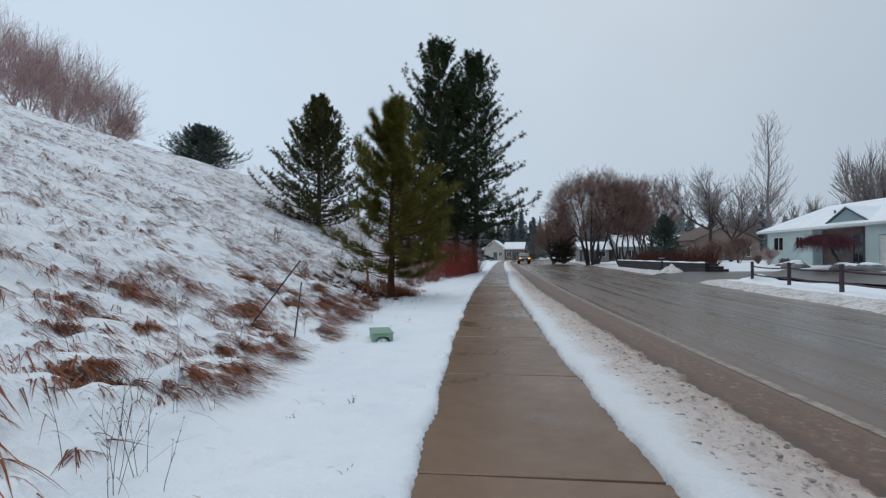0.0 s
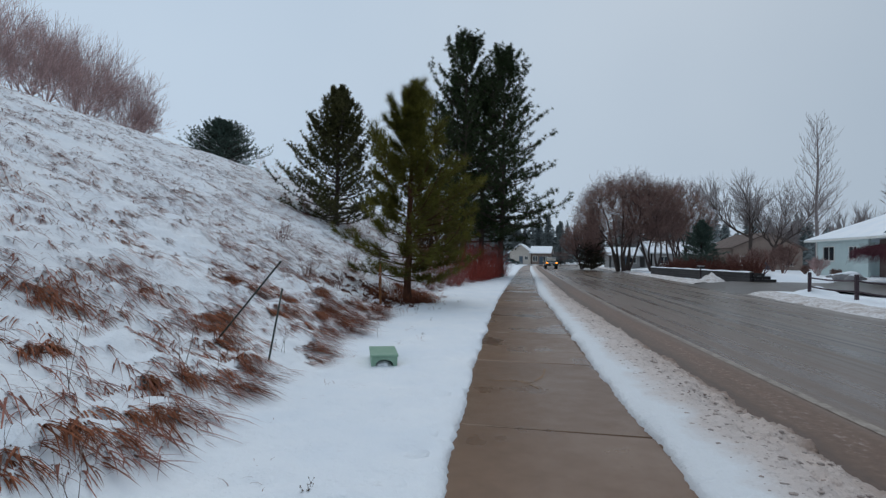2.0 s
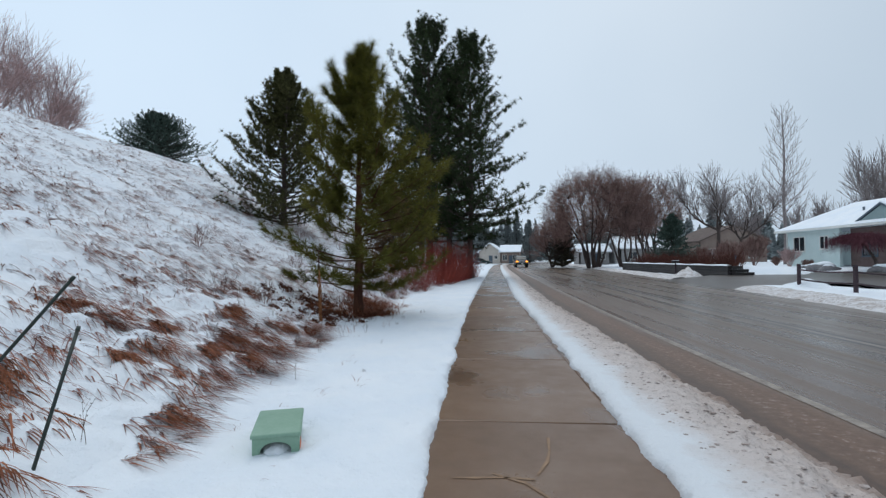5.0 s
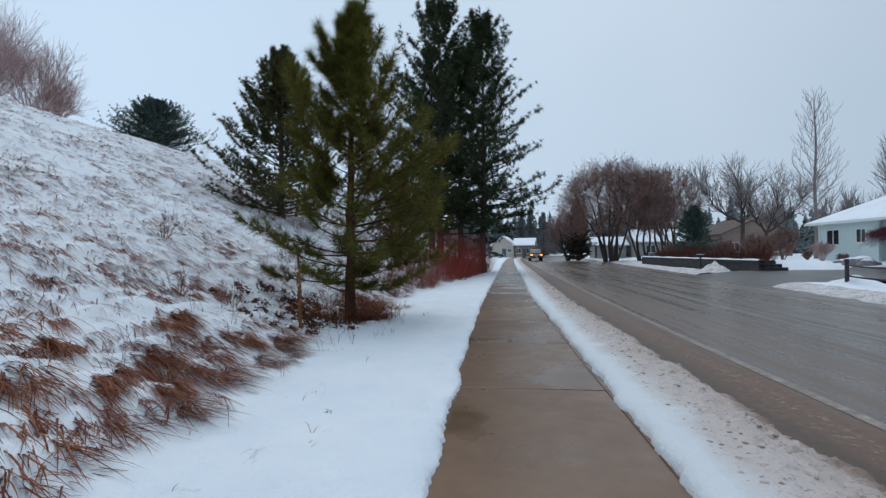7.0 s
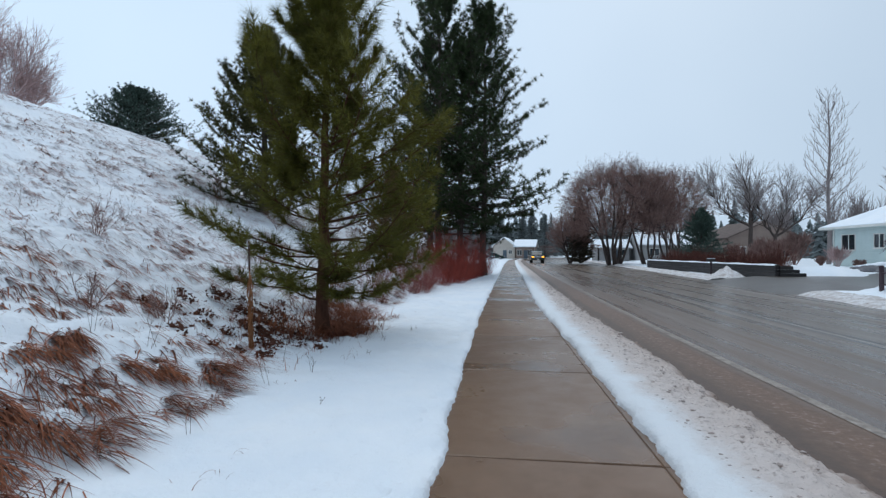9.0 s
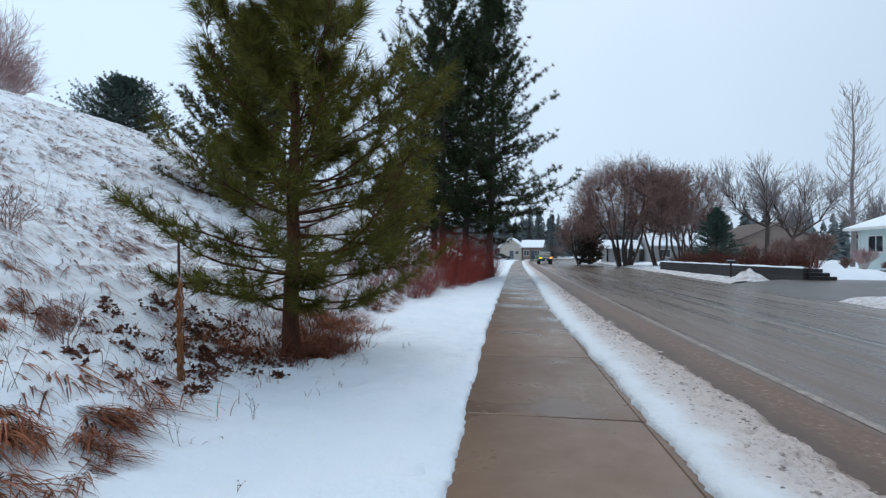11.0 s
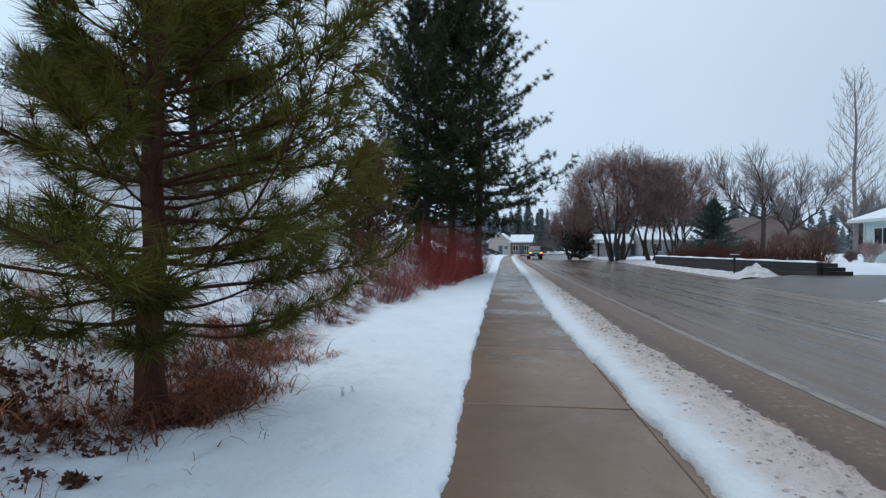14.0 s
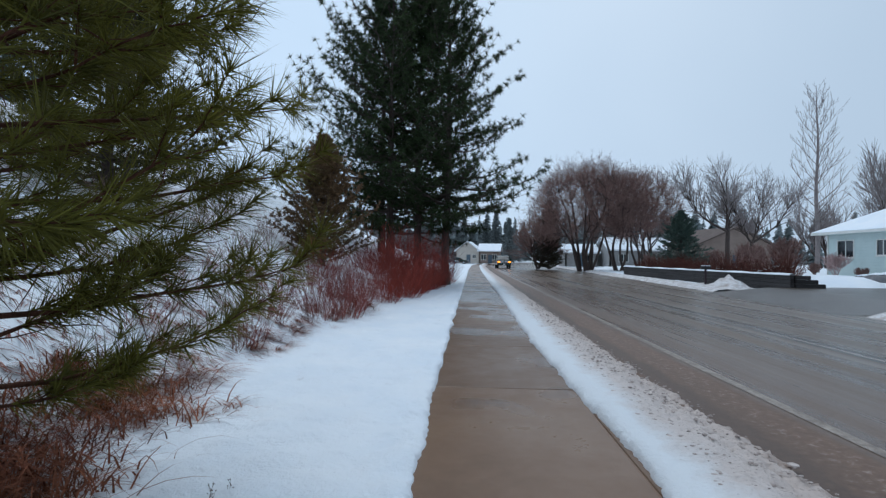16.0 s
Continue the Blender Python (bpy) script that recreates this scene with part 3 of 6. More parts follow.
def verge_cols(y):
    creep = 0.13 * min(1.0, max(0.0, (y - 15) / 5))
    a = float(pave_x(y)) + 0.70 - creep + 0.085 * min(1.0, max(0.0, (y - 7.5) / 5)) + float(ragged(np.float64(y), 31, 0.022, 0.013))
    b = float(pave_x(y)) + 1.93 - creep + float(ragged(np.float64(y), 41, 0.04, 0.014))
    return np.concatenate([a + np.array([-0.006, 0.0, 0.012, 0.03, 0.06, 0.10, 0.15]), np.linspace(a + 0.2, b, 24), [b + 0.03]])


def verge_z(X, Y):
    a, b = X[:, 1:2], X[:, -2:-1]
    d = np.clip((X - a) / 0.14, 0, 1)
    s = np.clip((X - a) / (b - a), 0, 1)
    top = 0.085 + 0.02 * waves(X, Y, 0.9, 51) - 0.17 * np.clip((s - 0.45) / 0.55, 0, 1) ** 1.3
    rough = np.clip((s - 0.25) * 3, 0, 1)
    z = top * np.sqrt(np.clip(1 - (1 - d) ** 2, 0, 1)) + rough * (0.02 * waves(X, Y, 0.3, 52) + 0.018 * waves(X, Y, 0.13, 53) + 0.011 * waves(X, Y, 0.08, 54)) + 0.004
    z[:, 0] = -0.03
    z[:, -1] = -0.14
    return z


strip("snow_bank", fine_y, verge_cols, verge_z, VERGE, "ploughed snow ridge turning brown and gritty towards the road", "snow")

# frozen lumps and grit on the ploughed ridge, one uncountable scatter
rg = np.random.default_rng(77)
lump_v, lump_f = [], []
ico = bmesh.new()
bmesh.ops.create_icosphere(ico, subdivisions=1, radius=1)
ico_v = np.array([tuple(v.co) for v in ico.verts])
ico_f = np.array([[v.index for v in f.verts] for f in ico.faces])
ico.free()
n_grit = 3400
gy = -1 + 30 * rg.random(n_grit) ** 1.3
gs = 1.02 + 0.86 * rg.random(n_grit) ** 0.85
gx = pave_x(gy) + gs
mid = pave_x(gy)
cols = np.stack([mid + 0.73, mid + 0.736, gx, mid + 1.93, mid + 1.96], 1)
gz = verge_z(cols, np.repeat(gy[:, None], 5, axis=1))[:, 2]
gr = 0.005 + 0.014 * rg.random(n_grit) ** 2 + 0.012 * (rg.random(n_grit) > 0.985)
for x, y, z, r in zip(gx, gy, gz, gr):
    v = ico_v * r * (0.7 + 0.6 * rg.random((len(ico_v), 1))) * np.array([1.4, 1.1, 0.5]) + np.array([x, y, z - 0.12 * r])
    lump_f.append(ico_f + len(lump_v) * len(ico_v))
    lump_v.append(v)
GRIT = two_tone("frozen_grit", (0.22, 0.165, 0.14), (0.58, 0.50, 0.46), 8, 0.6, 0.3, island=True)
grit = np_part("road_grit", np.concatenate(lump_v), np.concatenate(lump_f), GRIT, None, "brown frozen grit and slush lumps on the ploughed snow")
tagged(grit, "", "grit", "", "stuff")

# bed below the pavement, and the far verge's brown slush edge
strip("pavement", road_y, lambda y: pave_x(y) + np.array([-0.84, -0.82, 0.80, 0.82, 1.4]), lambda X, Y: np.where(np.abs(X - pave_x(Y)) < 0.83, -0.035, -0.15), CONCRETE,
      "wet brownish concrete pavement with sawn joints", "pavement", False)
pavement = bpy.data.objects["pavement"]
for y0, y1 in ((-8.0, 27.4), (37.6, 130.0)):
    strip("far_slush", np.arange(y0, y1, 0.25),
          lambda y: far_x(y) + 0.12 * float(waves(np.float64(0), np.float64(y), 2.2, 61)) + np.array([-0.45, -0.35, -0.1, 0.15, 0.4, 0.7, 0.95]),
          lambda X, Y: np.array([-0.16, -0.08, 0.0, 0.05, 0.08, 0.10, 0.03])[None, :] + 0.02 * waves(X, Y, 0.6, 62), FAR_SLUSH, "low dirty snow ridge along the far edge of the road", "snow")

strip("wall_slush", np.arange(38.3, 64, 0.3), lambda y: np.linspace(float(far_x(y)) + 0.5, 15.3, 9), lambda X, Y: -0.045 + 0.05 * waves(X, Y, 0.9, 63) + 0.02 * waves(X, Y, 0.4, 64), FAR_SLUSH, "dirty trampled snow between the road and the timber wall", "snow")

# side lane that opens beyond the fence
lane = [(10.1, 27.7), (10.7, 36.9), (13.0, 37.2), (16.0, 37.6), (22.6, 40.5), (23.2, 36.0), (22.0, 5.0), (15.9, 5.0), (15.4, 20.0), (14.4, 26.8), (12.2, 27.4)]
bm = bmesh.new()
vs = [bm.verts.new((x, y, 0.0)) for x, y in lane]
fc = bm.faces.new(vs)
bmesh.ops.triangulate(bm, faces=[fc])
bmesh.ops.subdivide_edges(bm, edges=bm.edges[:], cuts=5, use_grid_fill=True)
for v in bm.verts:
    v.co.z = float(lane_z(v.co.x))
lane_ob = part("side_lane", bm, LANE, None, "wet asphalt lane leading to the pale house")
tagged(lane_ob, "", "road", "", "structure")

# ---- vegetation generators ----


def conifer(name, label, at, height, radius, crown0, whorl, per, mat, bark, seed, needle=0.17, nwidth=0.0028, count=40, twigs=8, tufts=3, low=-8.0, high=48.0,
            curve=26.0, trunk_r=0.11, power=0.7, spread=1.0, fill=0.3, group="", gap=0.0, sink=0.1, wide_at=0.18, base_w=0.72, short=0.62, long=1.12, low_gap=0.0, low_fill=0.0, limb=0.3, kink=0.0, reach=(), heavy=(0.0, 0.0)):
    rng = np.random.default_rng(seed)
    rnd = random.Random(seed)
    root = thing(name, at, label, "tree", group)
    n = 12
    wob = [Vector((rnd.uniform(-1, 1), rnd.uniform(-1, 1), 0)) * height * 0.004 for _ in range(n + 1)]
    tp = [Vector((0, 0, -sink + (height + sink) * i / n)) + (wob[i] if i else Vector()) for i in range(n + 1)]
    tr = [trunk_r * ((1 - i / n) ** 0.85) + 0.006 + (trunk_r * 0.25 if i == 0 else 0) for i in range(n + 1)]
    pipe_part("trunk", tp, tr, bark, root, 10)
    seg, pos, axis = [], [], []

    def trunk_at(z):
        k = (z + sink) / (height + sink) * n
        i = min(int(k), n - 1)
        return tp[i].lerp(tp[i + 1], k - i)

    boughs = []
    z = crown0
    while z < height * 0.985:
        t = (z - crown0) / (height - crown0)
        prof = max(0.07, (1 - t) ** power) * (base_w + (1 - base_w) * min(1, t / wide_at))
        turn = rnd.uniform(0, 6.28)
        for k in range(per):
            bare = max(0.0, 1 - t / 0.34)
            if rnd.random() < gap + low_gap * min(1.0, bare * 1.6):
                continue
            way = turn + 6.283 * k / per + rnd.uniform(-0.35, 0.35)
            boughs.append((z + rnd.uniform(-0.08, 0.08) * whorl * 3, t, bare, radius * prof * rnd.uniform(short, long) * (1 + heavy[1] * math.cos(way - radians(heavy[0]))), way, radians(low + (high - low) * t + rnd.uniform(-9, 9))))
        z += whorl * rnd.uniform(0.7, 1.3)
    boughs += [(rz, 0.0, 0.4, rl, radians(raz), radians(rel)) for rz, rl, raz, rel in reach]
    for z, t, bare, L, az, el in boughs:
        begin = fill + low_fill * bare
        p = trunk_at(z)
        steps = 7
        bend = radians(curve * rnd.uniform(0.5, 1.3)) / steps
        line = [p.copy()]
        br = max(0.006, trunk_r * limb * (1 - t) ** 0.6 * (L / radius) ** 0.5)
        for s in range(steps):
            d = Vector((math.cos(az) * math.cos(el), math.sin(az) * math.cos(el), math.sin(el)))
            q = p + d * (L / steps)
            seg.append((p, q, br * (1 - s / steps) + 0.003, br * (1 - (s + 1) / steps) + 0.003))
            f = (s + 1) / steps
            if f > begin:
                pos.append(q), axis.append(d)
            p = q
            line.append(q)
            el += bend + rnd.uniform(-kink, kink)
            az += rnd.uniform(-0.09, 0.09) + rnd.uniform(-kink, kink)
            if kink and rnd.random() < 0.8:
                # dead side twig
                o, td = q, (d * 0.5 + Vector((rnd.uniform(-1, 1), rnd.uniform(-1, 1), rnd.uniform(-0.9, 0.3)))).normalized()
                for j in range(3):
                    e = o + td * (0.09 * rnd.uniform(0.6, 1.5))
                    seg.append((o, e, 0.0045 - 0.001 * j, 0.0035 - 0.001 * j))
                    td = (td + Vector((rnd.uniform(-0.5, 0.5), rnd.uniform(-0.5, 0.5), rnd.uniform(-0.5, 0.5)))).normalized()
                    o = e
        nt, nj = (twigs, tufts) if bare < 0.3 else (max(4, int(twigs * 0.72)), max(2, tufts - 1)) if low_fill else (twigs, tufts)
        for w in range(nt):
            f = begin + (1 - begin) * (w + rnd.random()) / nt
            kk = min(int(f * steps), steps - 1)
            a, b = line[kk], line[kk + 1]
            d = (b - a).normalized()
            side = d.cross(Vector((0, 0, 1))).normalized() * (1 if w % 2 else -1)
            td = (d * rnd.uniform(0.5, 1.0) + side * rnd.uniform(0.5, 1.0) + Vector((0, 0, rnd.uniform(-0.2, 0.35)))).normalized()
            tl = L * rnd.uniform(0.14, 0.34) * (1.15 - 0.5 * f) + 0.05
            o = a.lerp(b, rnd.random())
            for j in range(nj):
                e = o + td * (tl * (j + 1) / nj)
                seg.append((o + td * (tl * j / nj), e, 0.0055 - 0.0012 * j if trunk_r < 0.2 else 0.012, 0.0045 - 0.0012 * j if trunk_r < 0.2 else 0.008))
                pos.append(e), axis.append(td)
                td = (td + Vector((0, 0, 0.12))).normalized()
    pos.append(tp[-1]), axis.append(Vector((0, 0, 1)))
    a = [np.array([tuple(s[0]) for s in seg]), np.array([tuple(s[1]) for s in seg]), np.array([max(s[2], 0.002) for s in seg]), np.array([max(s[3], 0.0015) for s in seg])]
    v, f = tubes(*a, 4)
    np_part("branchwork", v, f, bark, root, "", None, True)
    v, f = fans(np.array([tuple(p) for p in pos]), np.array([tuple(p) for p in axis]), count, needle, nwidth, spread, rng)
    np_part("crown", v, f, mat, root)
    return root


def bare_tree(name, label, at, height, mat, seed, trunks=1, trunk_r=0.25, fork=4, depth=5, open_angle=38.0, shrink=0.68, first=0.32, up=0.12, twig_r=0.008, category="tree", group="", lean=0.0, keep=1.0, first_fork=0, dome=None, limbs=(), fork_z=0.0):
    """A leafless tree or shrub: stems that fork down to twigs."""
    rnd = random.Random(seed)
    root = thing(name, at, label, category, group)
    P0, P1, R0, R1 = [], [], [], []
    W0, W1, S0, S1 = [], [], [], []

    def grow(p, d, L, r, level):
        steps = 3 if level > 1 else 2
        here = p
        pts = [p]
        for s in range(steps):
            d = (d + Vector((rnd.uniform(-1, 1), rnd.uniform(-1, 1), rnd.uniform(-0.6, 1))) * 0.16 + Vector((0, 0, up * 0.5))).normalized()
            q = here + d * (L / steps)
            if dome and q.z > dome[1] * 0.6 and (q.x ** 2 + q.y ** 2) / dome[0] ** 2 + ((q.z - dome[1]) / dome[2]) ** 2 > 1.0 + 0.42 * noise.noise(q * 0.42 + Vector((seed, 0, 0))):
                return
            ra, rb = max(twig_r, r * (1 - 0.4 * s / steps)), max(twig_r * 0.75, r * (1 - 0.4 * (s + 1) / steps))
            (P0 if level > 2 else W0).append(tuple(here))
            (P1 if level > 2 else W1).append(tuple(q))
            (R0 if level > 2 else S0).append(ra)
            (R1 if level > 2 else S1).append(rb)
            here = q
            pts.append(q)
        if level <= 0:
            return
        for k in range(first_fork if first_fork and level == depth else fork):
            if level < depth and rnd.random() > keep:
                continue
            f = rnd.uniform(0.35, 1.0)
            i = min(int(f * steps), steps - 1)
            o = pts[i].lerp(pts[i + 1], f * steps - i)
            a = radians(open_angle * rnd.uniform(0.5, 1.25))
            axis = d.cross(Vector((rnd.gauss(0, 1), rnd.gauss(0, 1), rnd.gauss(0, 1)))).normalized()
            nd = (Matrix.Rotation(a, 3, axis) @ d + Vector((0, 0, up))).normalized()
            grow(o, nd, L * shrink * rnd.uniform(0.75, 1.2), r * 0.56, level - 1)
        nd = (d + Vector((rnd.uniform(-1, 1), rnd.uniform(-1, 1), 0.3)) * 0.18).normalized()
        grow(here, nd, L * shrink * 1.05, r * 0.62, level - 1)

    if limbs:
        top = Vector((0.1, 0, fork_z))
        W0.append((0, 0, -0.2)), W1.append(tuple(top)), S0.append(trunk_r), S1.append(trunk_r * 0.8)
        P0.append((0, 0, -0.2)), P1.append(tuple(top)), R0.append(trunk_r), R1.append(trunk_r * 0.8)
        for dx, dy, dz in limbs:
            here, end = top, top + Vector((dx, dy, dz))
            bow = Vector((dx, dy, 0)) * 0.12 - Vector((0, 0, 0.04 * dz))
            for s in range(1, 8):
                f = s / 7
                q = top.lerp(end, f) + bow * math.sin(math.pi * f) + Vector((rnd.uniform(-1, 1), rnd.uniform(-1, 1), 0)) * 0.12
                P0.append(tuple(here)), P1.append(tuple(q)), R0.append(trunk_r * 0.62 * (1 - 0.8 * (s - 1) / 7)), R1.append(trunk_r * 0.62 * (1 - 0.8 * f))
                d = (q - here).normalized()
                for _ in range(2 if f > 0.4 else 1):
                    side = (d + Vector((rnd.uniform(-1, 1), rnd.uniform(-1, 1), rnd.uniform(-0.2, 0.6))) * 0.9).normalized()
                    grow(q, side, height * first * rnd.uniform(0.6, 1.1), trunk_r * 0.3 * (1 - 0.5 * f), depth - 2)
                here = q
            for _ in range(3):
                grow(here, (d + Vector((rnd.uniform(-1, 1), rnd.uniform(-1, 1), 0.4)) * 0.5).normalized(), height * first, trunk_r * 0.22, depth - 2)
    for k in range(0 if limbs else trunks):
        a = 6.283 * k / trunks + rnd.uniform(-0.4, 0.4)
        tilt = 0.0 if trunks == 1 else radians(rnd.uniform(8, 30 + lean))
        d = Vector((math.cos(a) * math.sin(tilt), math.sin(a) * math.sin(tilt), math.cos(tilt)))
        o = Vector((math.cos(a), math.sin(a), 0)) * (0 if trunks == 1 else trunk_r * 1.2) - Vector((0, 0, 0.1))
        grow(o, d, height * first, trunk_r, depth)
    if P0:
        v, f = tubes(P0, P1, R0, R1, 6)
        np_part("branchwork", v, f, mat if trunk_r < 0.1 else BARK_DARK, root, "", None, True)
    v, f = tubes(W0, W1, S0, S1, 3)
    np_part("crown", v, f, mat, root)
    return root


def blades(pos, lean_dir, length, width, lift, rng, segs=4, slope=None):
    """Arrays of bent grass blades; lean_dir are flat unit vectors, lift the share of upright at the root."""
    n = len(pos)
    side = np.stack([-lean_dir[:, 1], lean_dir[:, 0], np.zeros(n)], 1)
    p = pos.copy()
    out = np.zeros((n, 2 * segs + 1, 3))
    for s in range(segs):
        w = (width * (1 - s / (segs + 0.5)))[:, None]
        out[:, 2 * s] = p - side * w
        out[:, 2 * s + 1] = p + side * w
        el = (lift * (1.15 - 2.1 * s / segs) + (0 if slope is None else slope))[:, None]
        d = np.concatenate([lean_dir[:, :2] * np.cos(el), np.sin(el)], axis=1)
        p = p + d * (length / segs)[:, None]
    out[:, 2 * segs] = p
    k = 2 * segs + 1
    f = []
    for s in range(segs - 1):
        a = 2 * s
        f += [(a, a + 1, a + 3), (a, a + 3, a + 2)]
    f.append((2 * segs - 2, 2 * segs - 1, 2 * segs))
    faces = (np.arange(n)[:, None, None] * k + np.array(f)[None]).reshape(-1, 3)
    return out.reshape(-1, 3), faces


# ---- dead grass on the bank ----
rg = np.random.default_rng(5)


def scatter_grass(name, label, clumps, per, mat, size, lift0, wide, spread=0.16, any_way=False, comb=0.42, vary=0.22, locks=0):
    """Clumps of dead grass combed down the slope, joined as one uncountable growth. locks: how many strands of a clump share one way and one root."""
    c = np.repeat(clumps, per, axis=0)
    n = len(c)
    big = np.repeat(size, per)
    if locks:
        share = -(-per // locks)
        off = np.repeat(rg.normal(size=(len(clumps) * locks, 2)), share, axis=0).reshape(len(clumps), -1, 2)[:, :per].reshape(-1, 2)
        off = (off + 0.22 * rg.normal(size=(n, 2))) * spread * big[:, None] * np.array([0.8, 1.5])
        way = np.repeat(rg.normal(-0.42, comb, len(clumps) * locks), share).reshape(len(clumps), -1)[:, :per].ravel()
        a = way + rg.normal(0, 0.13, n)
        tall = np.repeat(rg.uniform(0.55, 1.1, len(clumps) * locks), share).reshape(len(clumps), -1)[:, :per].ravel()
        length = big * tall * (0.65 + 0.35 * rg.random(n))
    else:
        off = rg.normal(size=(n, 2)) * spread * big[:, None] * np.array([1.0, 1.5])
        a = rg.uniform(-3.14, 3.14, n) if any_way else rg.normal(-0.45, comb, n)
        length = big * (0.35 + 0.5 * rg.random(n))
    x, y = c[:, 0] + off[:, 0], c[:, 1] + off[:, 1]
    z = land_z(x, y) - 0.02
    lean = np.stack([np.cos(a), np.sin(a), np.zeros(n)], 1)
    lift = np.abs(lift0 + rg.normal(0, vary, n))
    slope = -0.42 * np.cos(a) * np.clip((toe_x(y) - x) / 0.5, 0, 1)
    v, f = blades(np.stack([x, y, z], 1), lean, length, np.full(n, wide) * (0.6 + 0.8 * rg.random(n)), lift, rg, 4, slope)
    ob = np_part(name, v, f, mat, None, label)
    return tagged(ob, "", "dead grass", "", "stuff")


def slope_points(n, y0, y1, up0, up1, power=1.0):
    y = y0 + (y1 - y0) * rg.random(n)
    up = up0 + (up1 - up0) * rg.random(n) ** power
    return np.stack([toe_x(y) - up, y], 1)


def creased(points, patch, size, seed, deep):
    """Keeps the points that lie in the creases of the snow and inside uneven patches."""
    wide = waves(points[:, 0], points[:, 1], size, seed) + 0.6 * waves(points[:, 0], points[:, 1], size * 0.35, seed + 1)
    return points[(wide > patch) & (cushion(points[:, 0], points[:, 1]) < deep)]


# heavy tussocks along the foot of the bank, lighter ones in streaks above
cl = creased(slope_points(2600, -1.5, 13.2, 0.12, 2.4, 1.1), 0.0, 2.0, 91, 0.48)[:190]
scatter_grass("dead_grass", "rust-brown dead grass tussocks flattened down the foot of the snowy bank", cl, 18, GRASS, 0.40 + 0.36 * rg.random(len(cl)), 0.22, 0.0070, 0.14, False, 0.26, 0.12, 6)
cl = creased(slope_points(5200, -2, 34, 1.6, 11, 1.2), 0.05, 3.4, 95, 0.6)[:900]
scatter_grass("upper_grass", "dull red-brown dead grass lying in streaks on the snowy slope", cl, 14, GRASS, 0.38 + 0.36 * rg.random(len(cl)), 0.20, 0.0078, 0.14, False, 0.26, 0.12, 5)
big_cl = np.array([(-3.0, 3.35), (-3.2, 3.28), (-2.86, 3.45), (-3.1, 3.55), (-2.6, 3.7), (-3.75, 3.9), (-2.75, 4.2), (-3.6, 4.85), (-3.6, 6.8), (-2.9, 5.4), (-2.95, 5.0), (-3.1, 6.45), (-3.36, 9.1), (-3.45, 10.7), (-4.6, 8.9), (-2.6, 4.8), (-3.5, 10.05),
                   (-3.5, 11.7), (-4.2, 11.25), (-2.85, 9.4), (-3.8, 7.2), (-3.3, 6.4), (-3.55, 8.25), (-3.5, 9.65), (-4.25, 8.75), (-2.9, 6.3),
                   (-3.15, 11.8), (-2.95, 11.5), (-3.3, 12.2), (-3.7, 10.1), (-4.1, 11.0), (-3.05, 10.3), (-4.1, 4.4), (-2.75, 7.75), (-2.55, 7.2), (-4.1, 9.4), (-3.6, 11.4), (-3.05, 11.1), (-3.65, 8.6), (-3.2, 9.6)])
for k, (x, y) in enumerate(big_cl):
    near = min(1.0, 0.62 + 0.055 * max(0.0, y - 3))
    t = scatter_grass("grass_tussock", "orange-brown tussock of dead grass drooping down the snowy bank", np.array([(x, y)]), int(84 + 46 * near), GRASS, np.array([(0.52 + 0.30 * rg.random()) * near]), 0.34, 0.0062, 0.14, False, 0.26, 0.16, 14)
    del t["kind"]
    tagged(t, "", "grass tussock", "grass tussocks")
cl = creased(slope_points(34000, -2, 36, 0.02, 18, 1.1), -0.8, 5.0, 93, 0.8)
cl = cl[(cl[:, 1] > 4.0) | (toe_x(cl[:, 1]) - cl[:, 0] > 0.9)][:11000]
scatter_grass("thin_grass", "thin dead grass blades poking through the snow", cl, 8, GRASS_THIN, 0.36 + 0.36 * rg.random(len(cl)), 0.22, 0.0058, 0.14, False, 0.3, 0.14, 3)
cl = creased(slope_points(5000, -1, 30, 0.1, 9, 1.2), -0.2, 4.0, 97, 0.9)[:800]
scatter_grass("arched_grass", "single long dead grass stems arching out of the snow", cl, 4, GRASS_THIN, 0.55 + 0.35 * rg.random(len(cl)), 0.62, 0.0032, 0.12, False, 0.55, 0.2)
cl = creased(slope_points(400, 15.8, 26, -0.15, 0.9), -0.4, 1.5, 99, 0.7)[:90]
scatter_grass("toe_grass", "orange-brown dead grass along the foot of the slope beyond the pine", cl, 30, GRASS, 0.34 + 0.3 * rg.random(len(cl)), 0.5, 0.0055, 0.15, False, 0.6, 0.2, 6)
sy = -1 + 20 * rg.random(90)
cl = np.stack([toe_x(sy) + 0.1 + 1.15 * rg.random(90) ** 2, sy], 1)
scatter_grass("lawn_grass", "short dead grass stems poking through the smooth snow", cl, 5, GRASS_THIN, 0.10 + 0.13 * rg.random(len(cl)), 0.95, 0.0028, 0.3, True)
# brown growth and leaf litter round the young pine
cl = np.concatenate([np.stack([rg.normal(-2.92, 0.17, 46), 14.6 + 1.2 * rg.random(46)], 1), np.stack([rg.normal(-3.35, 0.3, 60), 15.6 + 2.0 * rg.random(60)], 1),
                     np.stack([rg.normal(-3.7, 0.4, 10), 13.9 + 1.4 * rg.random(10)], 1)])
cl = cl[cl[:, 0] < -2.55 + 0.2 * np.sin(cl[:, 1] * 3)]
scatter_grass("brown_undergrowth", "brown dead grass and stems round the foot of the young pine", cl, 46, GRASS, 0.36 + 0.42 * rg.random(len(cl)), 0.7, 0.0058, 0.2, True)
n_tuft, n_leaf = 120, 16
mound_c = np.stack([rg.normal(-3.62, 0.55, n_tuft), rg.normal(14.15, 0.72, n_tuft)], 1)
